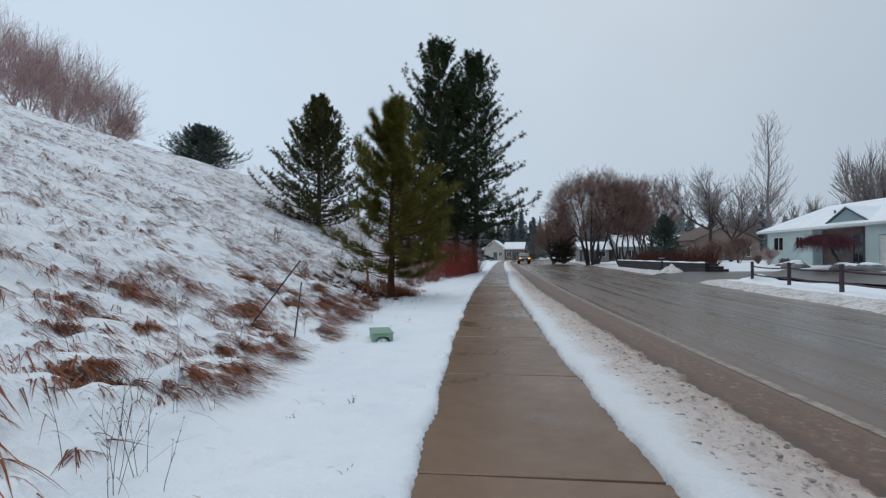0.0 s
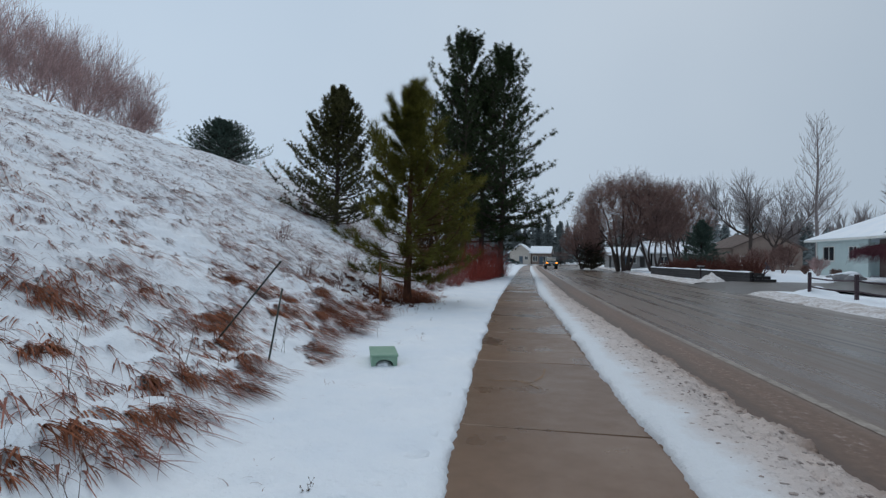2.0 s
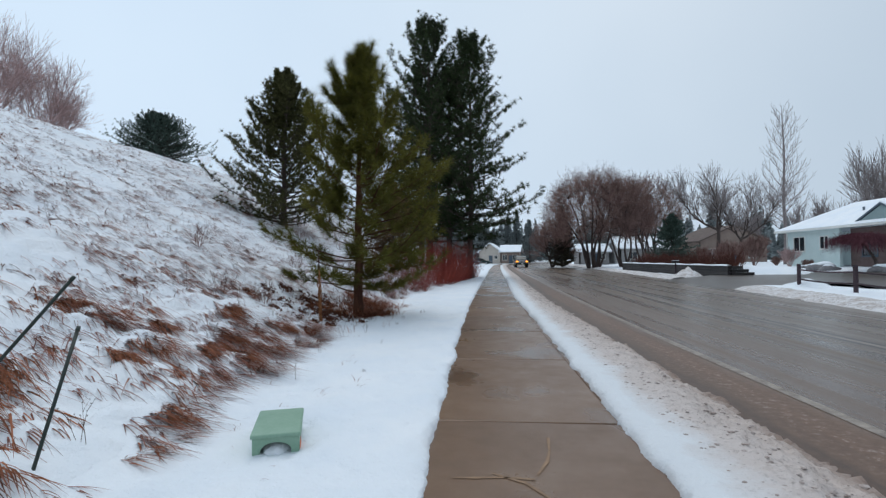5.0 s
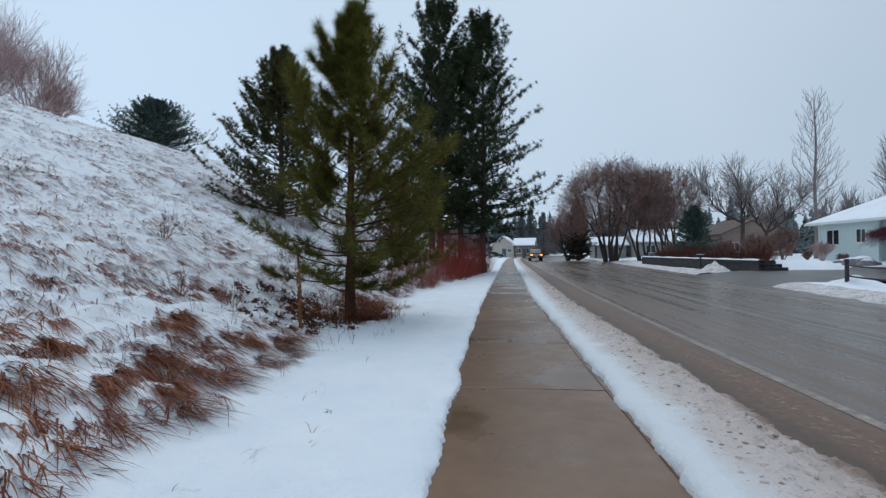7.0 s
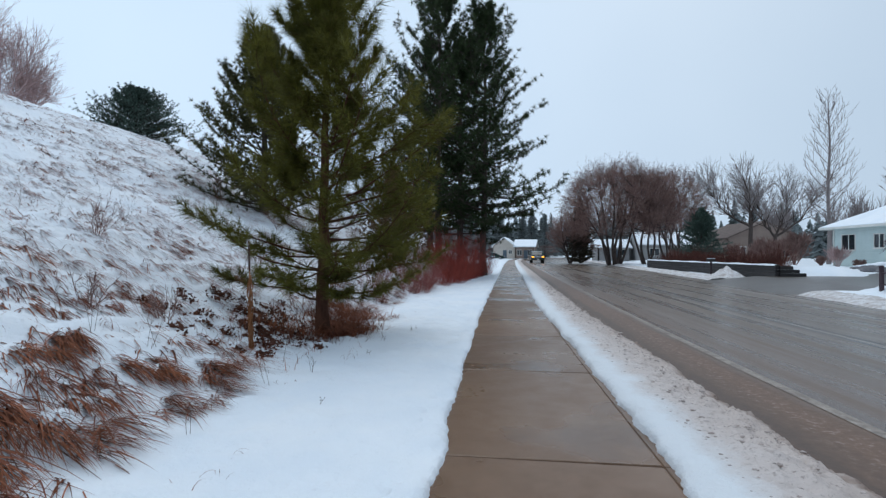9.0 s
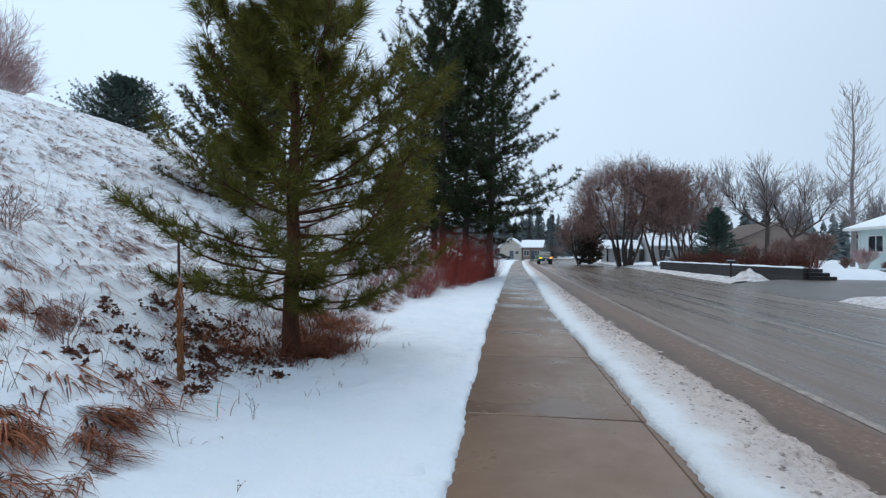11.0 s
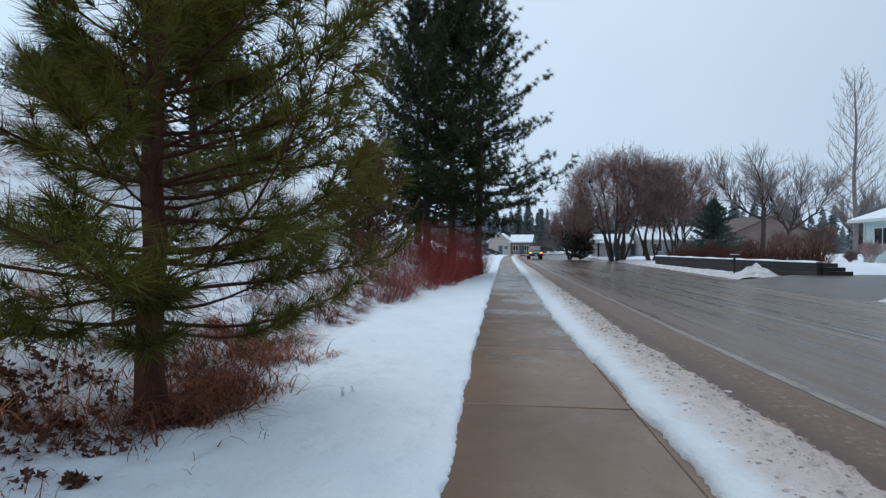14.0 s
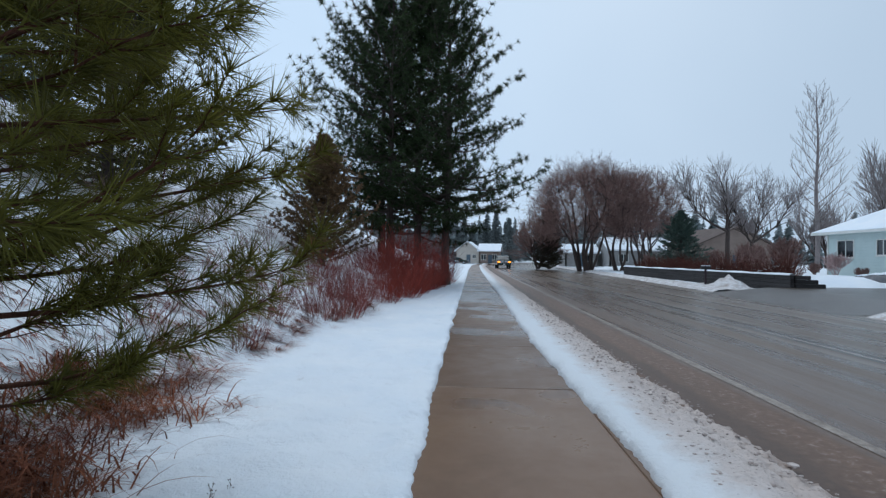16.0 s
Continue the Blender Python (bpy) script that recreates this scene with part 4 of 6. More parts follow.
mound_c = mound_c[mound_c[:, 0] < -2.75 - 0.5 * np.clip(13.8 - mound_c[:, 1], 0, 1)]
n_tuft = len(mound_c)
size = np.repeat(0.3 + 0.6 * rg.random(n_tuft), n_leaf)
lx = np.repeat(mound_c[:, 0], n_leaf) + size * rg.normal(0, 0.075, n_tuft * n_leaf)
ly = np.repeat(mound_c[:, 1], n_leaf) + size * rg.normal(0, 0.055, n_tuft * n_leaf)
lz = land_z(lx, ly) + 0.015 + size * 0.10 * rg.random(len(lx)) ** 2
v, f = fans(np.stack([lx, ly, lz], 1), np.tile([[0.2, -0.2, 0.96]], (len(lx), 1)), 3, 0.042, 0.017, 1.7, rg, 0.0)
tagged(np_part("leaf_litter", v, f, LEAVES, None, "curled dark brown leaves lying in the snow under the pine"), "", "leaves", "", "stuff")
cl = np.stack([rg.normal(-3.5, 0.5, 90), rg.normal(14.0, 0.75, 90)], 1)
scatter_grass("dry_stems", "short dry brown stems standing in the snow under the pine", cl, 6, GRASS, 0.22 + 0.3 * rg.random(len(cl)), 1.1, 0.0032, 0.22, True)


def dry_weed(at, height, seed, heads=True):
    rnd = random.Random(seed)
    root = thing("dry_weed", at, "thin dry weed stalk with tiny seed heads standing in snow", "weed", "dry weeds")
    P0, P1, R0, R1, tip = [], [], [], [], []

    def stem(p, d, L, r, level):
        for s in range(3):
            d = (d + Vector((rnd.uniform(-1, 1), rnd.uniform(-1, 1), 0)) * 0.1).normalized()
            q = p + d * L / 3
            P0.append(tuple(p)), P1.append(tuple(q)), R0.append(r * (1 - s * 0.2)), R1.append(r * (1 - (s + 1) * 0.2))
            if level and s:
                for _ in range(2):
                    stem(q, (d + Vector((rnd.uniform(-1, 1), rnd.uniform(-1, 1), 0.1)) * 0.7).normalized(), L * 0.32, r * 0.55, level - 1)
            p = q
        tip.append(tuple(p))
    for k in range(rnd.randint(1, 3)):
        stem(Vector((rnd.uniform(-0.04, 0.04), rnd.uniform(-0.04, 0.04), -0.05)), Vector((rnd.uniform(-0.35, 0.35), rnd.uniform(-0.3, 0.3), 1)).normalized(), height * rnd.uniform(0.7, 1), 0.0028, 1)
    v, f = tubes(P0, P1, R0, R1, 3)
    tagged(np_part("stem", v, f, STEM_DRY, root), "", "", "", "stuff")
    if heads:
        v, f = fans(np.array(tip), np.tile([[0, 0, 1.0]], (len(tip), 1)), 5, 0.010, 0.003, 1.4, rg)
        tagged(np_part("seed_head", v, f, STEM_DRY, root), "", "", "", "stuff")


wr = random.Random(9)
for i, (x, y, h) in enumerate([(-1.95, 2.35, 0.5), (-2.1, 2.5, 0.55), (-2.0, 2.62, 0.5), (-2.3, 2.45, 0.5), (-1.75, 2.5, 0.42), (-2.35, 2.9, 0.45), (-2.35, 3.4, 0.4), (-2.2, 3.7, 0.35), (-2.5, 4.6, 0.5), (-2.6, 5.4, 0.5), (-1.15, 4.1, 0.1), (-1.55, 3.7, 0.07), (-1.35, 6.2, 0.06), (-1.6, 9.5, 0.08), (-2.3, 9.2, 0.25), (-2.55, 10.6, 0.3), (-1.9, 11.4, 0.14), (-2.6, 12.0, 0.25), (-2.4, 12.6, 0.2), (-2.9, 12.9, 0.45), (-2.0, 13.6, 0.12), (-2.1, 14.6, 0.15), (-1.8, 15.6, 0.12), (-2.75, 6.9, 0.3), (-2.85, 6.2, 0.55), (-3.0, 5.5, 0.5), (-3.3, 3.6, 0.5), (-3.8, 12.6, 0.5), (-4.2, 11.6, 0.5)]):
    dry_weed((x, y, float(land_z(x, y))), h, 300 + i)
for i in range(40):
    y = wr.uniform(-1, 20)
    x = float(toe_x(y)) - wr.uniform(0.3, 9)
    dry_weed((x, y, float(land_z(x, y))), wr.uniform(0.3, 0.7), 400 + i)

# ---- bare shrubs on the crest and saplings on the slope ----
for i, (x, y, h) in enumerate([(-21.0, 17.5, 5.2), (-20.6, 19.8, 4.6), (-22.5, 20.5, 5.6), (-21.6, 22.6, 5.4), (-20.8, 24.6, 4.2), (-23, 24.2, 5.0), (-21.4, 26.0, 2.8)]):
    x, y, h = x * 1.13, y * 1.13, h * 1.16
    bare_tree("crest_shrub", "leafless pinkish-grey shrub on the crest of the snowy bank", (x, y, float(land_z(x, y)) - 0.1), h, BARK_PINK, 50 + i, trunks=9, trunk_r=0.03, fork=3, depth=4, open_angle=40, shrink=0.72, first=0.31, up=0.08, twig_r=0.0055, lean=12, category="shrub", group="shrubs on the crest")
for i, (x, y, h) in enumerate([(-20, 33.5, 1.3), (-19.6, 36, 1.4), (-19.5, 39, 1.6), (-19.0, 42, 1.6), (-17.5, 44, 1.5), (-7.2, 22.0, 1.0), (-6.6, 24.6, 1.2), (-9.6, 22.6, 1.2), (-8, 26.6, 1.6), (-4.4, 12.9, 0.6), (-4.9, 12.3, 0.55), (-6.5, 14.2, 0.7), (-5.6, 17.5, 0.6), (-4.4, 19.5, 0.6), (-3.7, 20.9, 0.6), (-4.6, 22.6, 0.7), (-3.3, 21.8, 0.5), (-3.4, 19.2, 0.5), (-5.4, 24, 0.8), (-6.2, 27, 0.9)]):
    bare_tree("slope_shrub", "small leafless reddish shrub on the snowy slope", (x, y, float(land_z(x, y)) - 0.05), h, BARK_PINK if i < 5 else BARK_RUSSET, 80 + i, trunks=5, trunk_r=0.008, fork=2, depth=3, open_angle=46, shrink=0.62, first=0.45, up=0.06, twig_r=0.0028, category="shrub", group="shrubs on the slope")

# ---- conifers ----
young = conifer("young_pine", "young ponderosa pine with long yellow-green needles beside the pavement", (-3.12, 14.9, float(land_z(-3.12, 14.9))), 5.75, 2.7, 0.6, 0.26, 5, NEEDLE_YOUNG, BARK_PINE, 5,
        needle=0.24, nwidth=0.0036, count=33, twigs=11, tufts=4, low=-6, high=54, curve=36, trunk_r=0.105, power=0.56, spread=1.15, fill=0.3, wide_at=0.3, base_w=0.7, short=0.38, long=1.12, gap=0.14, low_gap=0.16, low_fill=0.24, limb=0.19, kink=0.12, heavy=(10 - 165, 0.05), reach=((1.3, 1.7, 10 - 165, 0), (1.7, 1.8, 50 - 165, 5), (1.2, 1.6, 40 - 165, -6), (2.2, 1.7, 45 - 165, 12), (1.8, 1.6, -15 - 165, 8), (2.0, 1.9, -165, 12), (2.5, 1.8, 25 - 165, 18), (3.0, 1.7, -175, 22), (1.5, 2.0, 35 - 165, 6), (1.0, 1.9, 21 - 165, -2), (0.75, 1.9, 52 - 165, -14), (1.05, 1.35, 258 - 165, -18), (1.25, 1.5, 185 - 165, 0), (0.9, 1.3, 300 - 165, -10)))
young.rotation_euler[2] = radians(165)
conifer("slope_pine", "dark bushy pine with upturned tips on the slope", (-8.75, 24.0, float(land_z(-8.75, 24.0))), 6.45, 3.5, 0.1, 0.27, 7, NEEDLE_OLIVE, BARK_DARK, 8,
        needle=0.17, nwidth=0.0085, count=26, twigs=12, tufts=3, low=2, high=58, curve=40, trunk_r=0.13, power=0.68, spread=1.2, fill=0.25, short=0.45, long=1.12, gap=0.12, base_w=1.0)
for i, (x, y, h, r) in enumerate([(-4.16, 37.0, 16.0, 6.3), (-2.85, 37.6, 14.0, 5.0), (-1.39, 37.0, 16.2, 5.3), (-5.2, 40.6, 14.0, 5.6)]):
    conifer("tall_pine", "tall dark evergreen with clumped needles and bare lower trunk", (x, y, float(land_z(x, y)) - 0.1), h, r, 3.6 if x > -2 else 2.2, 0.46, 6, NEEDLE_DARK, BARK_DARK, 20 + i,
            needle=0.27, nwidth=0.0135, count=24, twigs=11, tufts=2, low=-14, high=50, curve=46, trunk_r=0.21, power=0.5, spread=1.9, fill=0.3, group="tall roadside pines", gap=0.2, short=0.34, long=1.15, wide_at=0.2, base_w=0.88)
conifer("rusty_fir", "small rusty-brown evergreen on the slope behind the red bushes", (-4.95, 28.3, float(land_z(-4.95, 28.3))), 4.05, 2.15, 0.15, 0.17, 8, NEEDLE_RUST, BARK_DARK, 31,
        needle=0.14, nwidth=0.011, count=18, twigs=9, tufts=2, low=15, high=60, curve=15, trunk_r=0.08, power=0.8, fill=0.2)
conifer("crest_spruce", "wide low dark spruce on the crest of the snowy bank", (-19.4, 31.0, float(land_z(-19.4, 31.0)) - 0.4), 2.75, 3.1, 0.05, 0.13, 9, NEEDLE_BLUE, BARK_DARK, 33,
        needle=0.11, nwidth=0.008, count=20, twigs=14, tufts=3, low=2, high=42, curve=22, trunk_r=0.09, power=0.85, fill=0.12, short=0.6, long=1.1, spread=1.3, base_w=0.95)
conifer("blue_spruce", "dense blue-green spruce behind the timber wall", (20.4, 61.8, 0.8), 5.4, 3.0, 0.1, 0.24, 8, NEEDLE_BLUE, BARK_DARK, 34,
        needle=0.16, nwidth=0.018, count=20, twigs=9, tufts=3, low=-6, high=45, curve=10, trunk_r=0.11, power=0.8, fill=0.15)
conifer("dark_evergreen", "dark brownish evergreen beside the big willow", (11.4, 84.0, 0.1), 9.6, 2.7, 0.1, 0.36, 7, NEEDLE_DUN, BARK_DARK, 35,
        needle=0.25, nwidth=0.03, count=14, twigs=8, tufts=2, low=5, high=55, curve=10, trunk_r=0.13, power=0.6, fill=0.15)

# ---- red dogwood thicket at the foot of the slope ----


def dogwood(at, height, wide, stems, seed, mat=None, name="dogwood_bush", label="dense leafless red-stemmed dogwood bush at the foot of the slope", group="red bushes", cat="bush", thick=0.005):
    rnd = random.Random(seed)
    root = thing(name, at, label, cat, group)
    P0, P1, R0, R1 = [], [], [], []
    for _ in range(stems):
        a, r = rnd.uniform(0, 6.283), wide * math.sqrt(rnd.random())
        p = Vector((math.cos(a) * r * 0.6, math.sin(a) * r * 0.6, -0.1))
        d = Vector((math.cos(a) * r * 0.7 / wide + rnd.uniform(-0.35, 0.35), math.sin(a) * r * 0.7 / wide + rnd.uniform(-0.35, 0.35), 1)).normalized()
        L = height * rnd.uniform(0.35, 1.15) * (1.0 - 0.3 * (r / wide) ** 2)
        for s in range(3):
            q = p + d * L / 3
            P0.append(tuple(p)), P1.append(tuple(q)), R0.append(thick * (1 - s * 0.25)), R1.append(thick * (0.75 - s * 0.25) + 0.001)
            for _k in range(3 if s else 2):
                td = (d + Vector((rnd.uniform(-1, 1), rnd.uniform(-1, 1), 0.2)) * 0.6).normalized()
                P0.append(tuple(q)), P1.append(tuple(q + td * L * rnd.uniform(0.12, 0.3))), R0.append(thick * 0.5), R1.append(thick * 0.25)
            p = q
            d = (d + Vector((rnd.uniform(-1, 1), rnd.uniform(-1, 1), 0.3)) * 0.24).normalized()
    v, f = tubes(P0, P1, R0, R1, 3)
    tagged(np_part("thicket", v, f, mat or STEM_RED, root), "", "", "", "stuff" if stems < 160 else "")
    return root


for i, (x, y, h, w, s) in enumerate([(-3.05, 23.4, 0.8, 0.6, 50), (-3.3, 25.2, 1.1, 0.8, 90), (-2.9, 27.2, 1.35, 0.9, 160), (-2.6, 29.2, 1.7, 1.0, 300), (-2.5, 31.4, 1.95, 1.1, 380), (-2.3, 33.4, 2.05, 1.1, 400), (-2.0, 35.4, 1.8, 1.0, 320), (-4.0, 31.0, 1.5, 1.0, 160), (-3.7, 34, 1.9, 1.2, 260), (-1.6, 38.6, 1.4, 0.9, 200), (-4.6, 26.6, 0.9, 0.9, 70)]):
    dogwood((x, y, float(land_z(x, y))), h, w, s, 600 + i)

for i, (x, y, h, w, n) in enumerate([(-3.15, 24.4, 1.25, 0.7, 150), (-3.3, 22.6, 1.05, 0.6, 90), (-3.75, 21.0, 0.9, 0.6, 45), (-3.5, 19.6, 0.75, 0.5, 36), (-4.3, 22.4, 1.0, 0.8, 50), (-4.9, 20.6, 0.8, 0.7, 36), (-4.4, 18.6, 0.7, 0.6, 30), (-5.3, 23.6, 0.9, 0.8, 40), (-3.9, 24.6, 1.1, 0.8, 70)]):
    dogwood((x, y, float(land_z(x, y))), h, w, n, 640 + i, STEM_PINK, "wild_rose_bush", "loose leafless pinkish-red bush on the snowy slope", "loose red bushes")

# ---- things on the snow strip ----
ped = thing("utility_cover", (-1.72, 7.43, 0.035), "faded green plastic utility cover with arched front in snow", "utility box", "", 19)
arch = [(-0.15, 0.0), (-0.15, 0.125), (0.15, 0.125), (0.15, 0.0), (0.09, 0.0)] + [(0.1 * math.cos(a), 0.035 + 0.06 * math.sin(a)) for a in np.linspace(0, math.pi, 9)] + [(-0.105, 0.0)]
part("front", prism(arch, -0.27, -0.245, "y", 0.004), BOX_GREEN, ped)
part("back", prism(arch, 0.245, 0.27, "y", 0.004), BOX_GREEN, ped)
part("side", box_bm((-0.15, -0.244, 0), (-0.128, 0.244, 0.125), 0.006), BOX_GREEN, ped)
part("side", box_bm((0.128, -0.244, 0), (0.15, 0.244, 0.125), 0.006), BOX_GREEN, ped)
lid = bmesh.new()
box(lid, (-0.162, -0.285, 0.126), (0.162, 0.285, 0.155))
bmesh.ops.bevel(lid, geom=lid.edges[:], offset=0.013, segments=3, affect="EDGES", profile=0.6)
part("lid", lid, BOX_GREEN, ped, "", True)
part("mark", box_bm((0.151, -0.2, 0.0), (0.154, -0.05, 0.05), 0.001), ORANGE, ped, "orange painted mark")
bm = bmesh.new()
bmesh.ops.create_icosphere(bm, subdivisions=3, radius=1)
for v in bm.verts:
    v.co = Vector((v.co.x * 0.118, v.co.y * 0.3, v.co.z * 0.08 + 0.01)) * (1 + 0.06 * math.sin(v.co.x * 9 + v.co.y * 7))
drift = part("snow_heap", bm, SNOW, None, "little snow heap under the green cover's arch", True)
drift.matrix_basis = pose(-1.72, 7.43, 0.04, 0, 0, 19)
tagged(drift, "", "snow", "", "stuff")


def stake(a, b):
    a, b = Vector(a), Vector(b)
    root = thing("garden_stake", tuple(a), "thin dark green metal stake pushed into the bank", "stake", "garden stakes")
    d = b - a
    pipe_part("rod", [-d * 0.12, d * 0.5, d], [0.0105, 0.0105, 0.0105], STAKE, root, 8)
    pipe_part("cap", [d * 0.985, d * 1.012], [0.0135, 0.012], STAKE, root, 8)


stake((-2.69, 6.40, 0.02), (-2.74, 6.82, 0.93))
stake((-3.30, 6.50, 0.40), (-2.76, 6.80, 1.24))

mul = thing("mullein_stalk", (-3.38, 13.1, 0.03), "dead mullein stalk with curled brown leaves and dark seed head", "weed")
pipe_part("stem", [(0, 0, -0.1), (-0.015, 0, 0.5), (-0.03, 0.0, 1.0), (-0.05, 0, 1.48)], [0.013, 0.011, 0.008, 0.006], MULLEIN, mul, 8)
pipe_part("seed_head", [(-0.035, 0, 1.12), (-0.04, 0, 1.2), (-0.046, 0, 1.38), (-0.05, 0, 1.5)], [0.008, 0.0125, 0.012, 0.004], MULLEIN_TOP, mul, 9)
for i in range(46):
    z = 0.02 + 1.05 * (i / 46) ** 1.1
    a = i * 2.4
    L = 0.13 * (1 - z * 0.55)
    bm = bmesh.new()
    o = Vector((-0.03 * z, 0, z))
    d = Vector((math.cos(a), math.sin(a), 0))
    w = Vector((-math.sin(a), math.cos(a), 0)) * 0.017
    r = []
    for s, (rad, dz, ww) in enumerate([(0.006, 0.03, 0.35), (0.012 + 0.008 * (i % 3), 0.02, 0.6), (0.016 + 0.008 * (i % 4), -0.05, 0.65), (0.012 + 0.006 * (i % 2), -0.05 - L * 0.7, 0.25)]):
        c = o + d * rad + Vector((0, 0, dz))
        r.append([bm.verts.new(c - w * ww), bm.verts.new(c + d * 0.012), bm.verts.new(c + w * ww)])
    for s in range(3):
        for k in range(2):
            bm.faces.new((r[s][k], r[s][k + 1], r[s + 1][k + 1], r[s + 1][k]))
    bmesh.ops.solidify(bm, geom=bm.faces[:], thickness=0.003)
    part("leaf", bm, MULLEIN, mul)

# ---- fence beyond the road ----
fence = thing("rail_fence", (12.42, 22.7, 0.06), "dark two-rail wooden fence standing in snow beyond the road", "fence")
fx = [(0.42, 3.45), (0.0, -0.4), (-0.5, -4.35), (-0.95, -8.3), (-1.3, -12.2)]
for i, (x, y) in enumerate(fx):
    post = part("post", box_bm((-0.058, -0.058, -0.2), (0.058, 0.058, 0.98), 0.015), FENCE_WOOD, fence)
    post.matrix_basis = pose(x, y, 0, 0, 0, 3 * i)
    if i:
        x0, y0 = fx[i - 1]
        for z in (0.34, 0.74):
            n = 7
            pts = [Vector((x0 + (x - x0) * k / n, y0 + (y - y0) * k / n, z - 0.05 * math.sin(math.pi * k / n))) for k in range(n + 1)]
            pipe_part("rail", pts, [0.034] * (n + 1), FENCE_WOOD, fence, 6)

# ---- timber retaining wall with its hedge ----
wall = thing("timber_wall", (15.25, 37.4, -0.22), "low dark timber retaining wall capped with snow", "retaining wall")
wdir = Vector((-0.3, 24.0, 0))
wlen = wdir.length
wturn = math.degrees(math.atan2(wdir.y, wdir.x))
for c in range(5):
    x = 0.0
    k = 0
    while x < wlen:
        e = min(x + (2.4 if (k or c % 2) else 1.2), wlen)
        p = part("timber", box_bm((x + 0.008, -0.1, c * 0.2), (e - 0.008, 0.1, c * 0.2 + 0.192), 0.012), TIMBER, wall)
        p.matrix_basis = pose(0, 0, 0, 0, 0, wturn)
        x, k = e, k + 1
    p = part("timber", box_bm((-0.1, -2.2 + 0.35 * c, c * 0.2), (0.1, -0.11, c * 0.2 + 0.192), 0.012), TIMBER, wall)
    p.matrix_basis = pose(0, 0, 0, 0, 0, wturn)
cap = bmesh.new()
for i in range(46):
    x = wlen * i / 45
    ring = [(-0.14, 1.0), (-0.13, 1.06 + 0.015 * math.sin(i * 1.7)), (0.0, 1.09 + 0.02 * math.sin(i * 0.9)), (0.13, 1.06), (0.14, 1.0)]
    rv = [cap.verts.new((x, a, b)) for a, b in ring]
    if i:
        for k in range(4):
            cap.faces.new((prev[k], prev[k + 1], rv[k + 1], rv[k]))
    prev = rv
p = part("snow_cap", cap, SNOW, wall, "thin snow cap", True)
p.matrix_basis = pose(0, 0, 0, 0, 0, wturn)
bm = bmesh.new()
bmesh.ops.create_grid(bm, x_segments=30, y_segments=30, size=1)
for v in bm.verts:
    x, y = v.co.x * 2.4, v.co.y * 1.2
    r = math.hypot(x / 2.25, y / 1.1)
    v.co = Vector((x, y, max(-0.25, 0.85 * (1 - r ** 1.1) + 0.06 * float(waves(np.float64(x), np.float64(y), 0.7, 3)) - 0.1)))
heap = part("snow_pile", bm, FAR_SLUSH, None, "shovelled snow heap against the timber wall", True)
heap.matrix_basis = pose(13.9, 40.6, -0.12, 0, 0, 90)
tagged(heap, "", "snow", "", "stuff")
bm = bmesh.new()
bmesh.ops.create_grid(bm, x_segments=8, y_segments=24, size=1)
for v in bm.verts:
    edge = max(0.0, v.co.x - 0.5) + (max(0.0, -0.86 - v.co.y) * 5 if v.co.x > -0.9 else 0) + max(0.0, v.co.y - 0.86) * 5
    v.co = Vector((18.5 + v.co.x * 3.2 - v.co.y * 0.33, 49.6 + v.co.y * 11.8, 0.7 - 1.2 * edge + 0.03 * math.sin(v.co.x * 9 + v.co.y * 14)))
terrace = part("terrace", bm, HILL_SNOW, None, "snowy raised garden behind the timber wall", True)
terrace.matrix_basis = pose(0, 0, 0)
tagged(terrace, "", "ground", "", "structure")
for i in range(15):
    f = (i + 0.5) / 15
    dogwood((16.8 - 0.6 * f + wr.uniform(-0.2, 0.2), 39.4 + 21.0 * f, 0.6), wr.uniform(0.95, 1.4), 0.8, 165, 700 + i, HEDGE_RUST, "hedge_shrub", "rust-brown leafless hedge shrub behind the timber wall", "hedge", "hedge", 0.013)

# ---- bare trees beyond the road ----


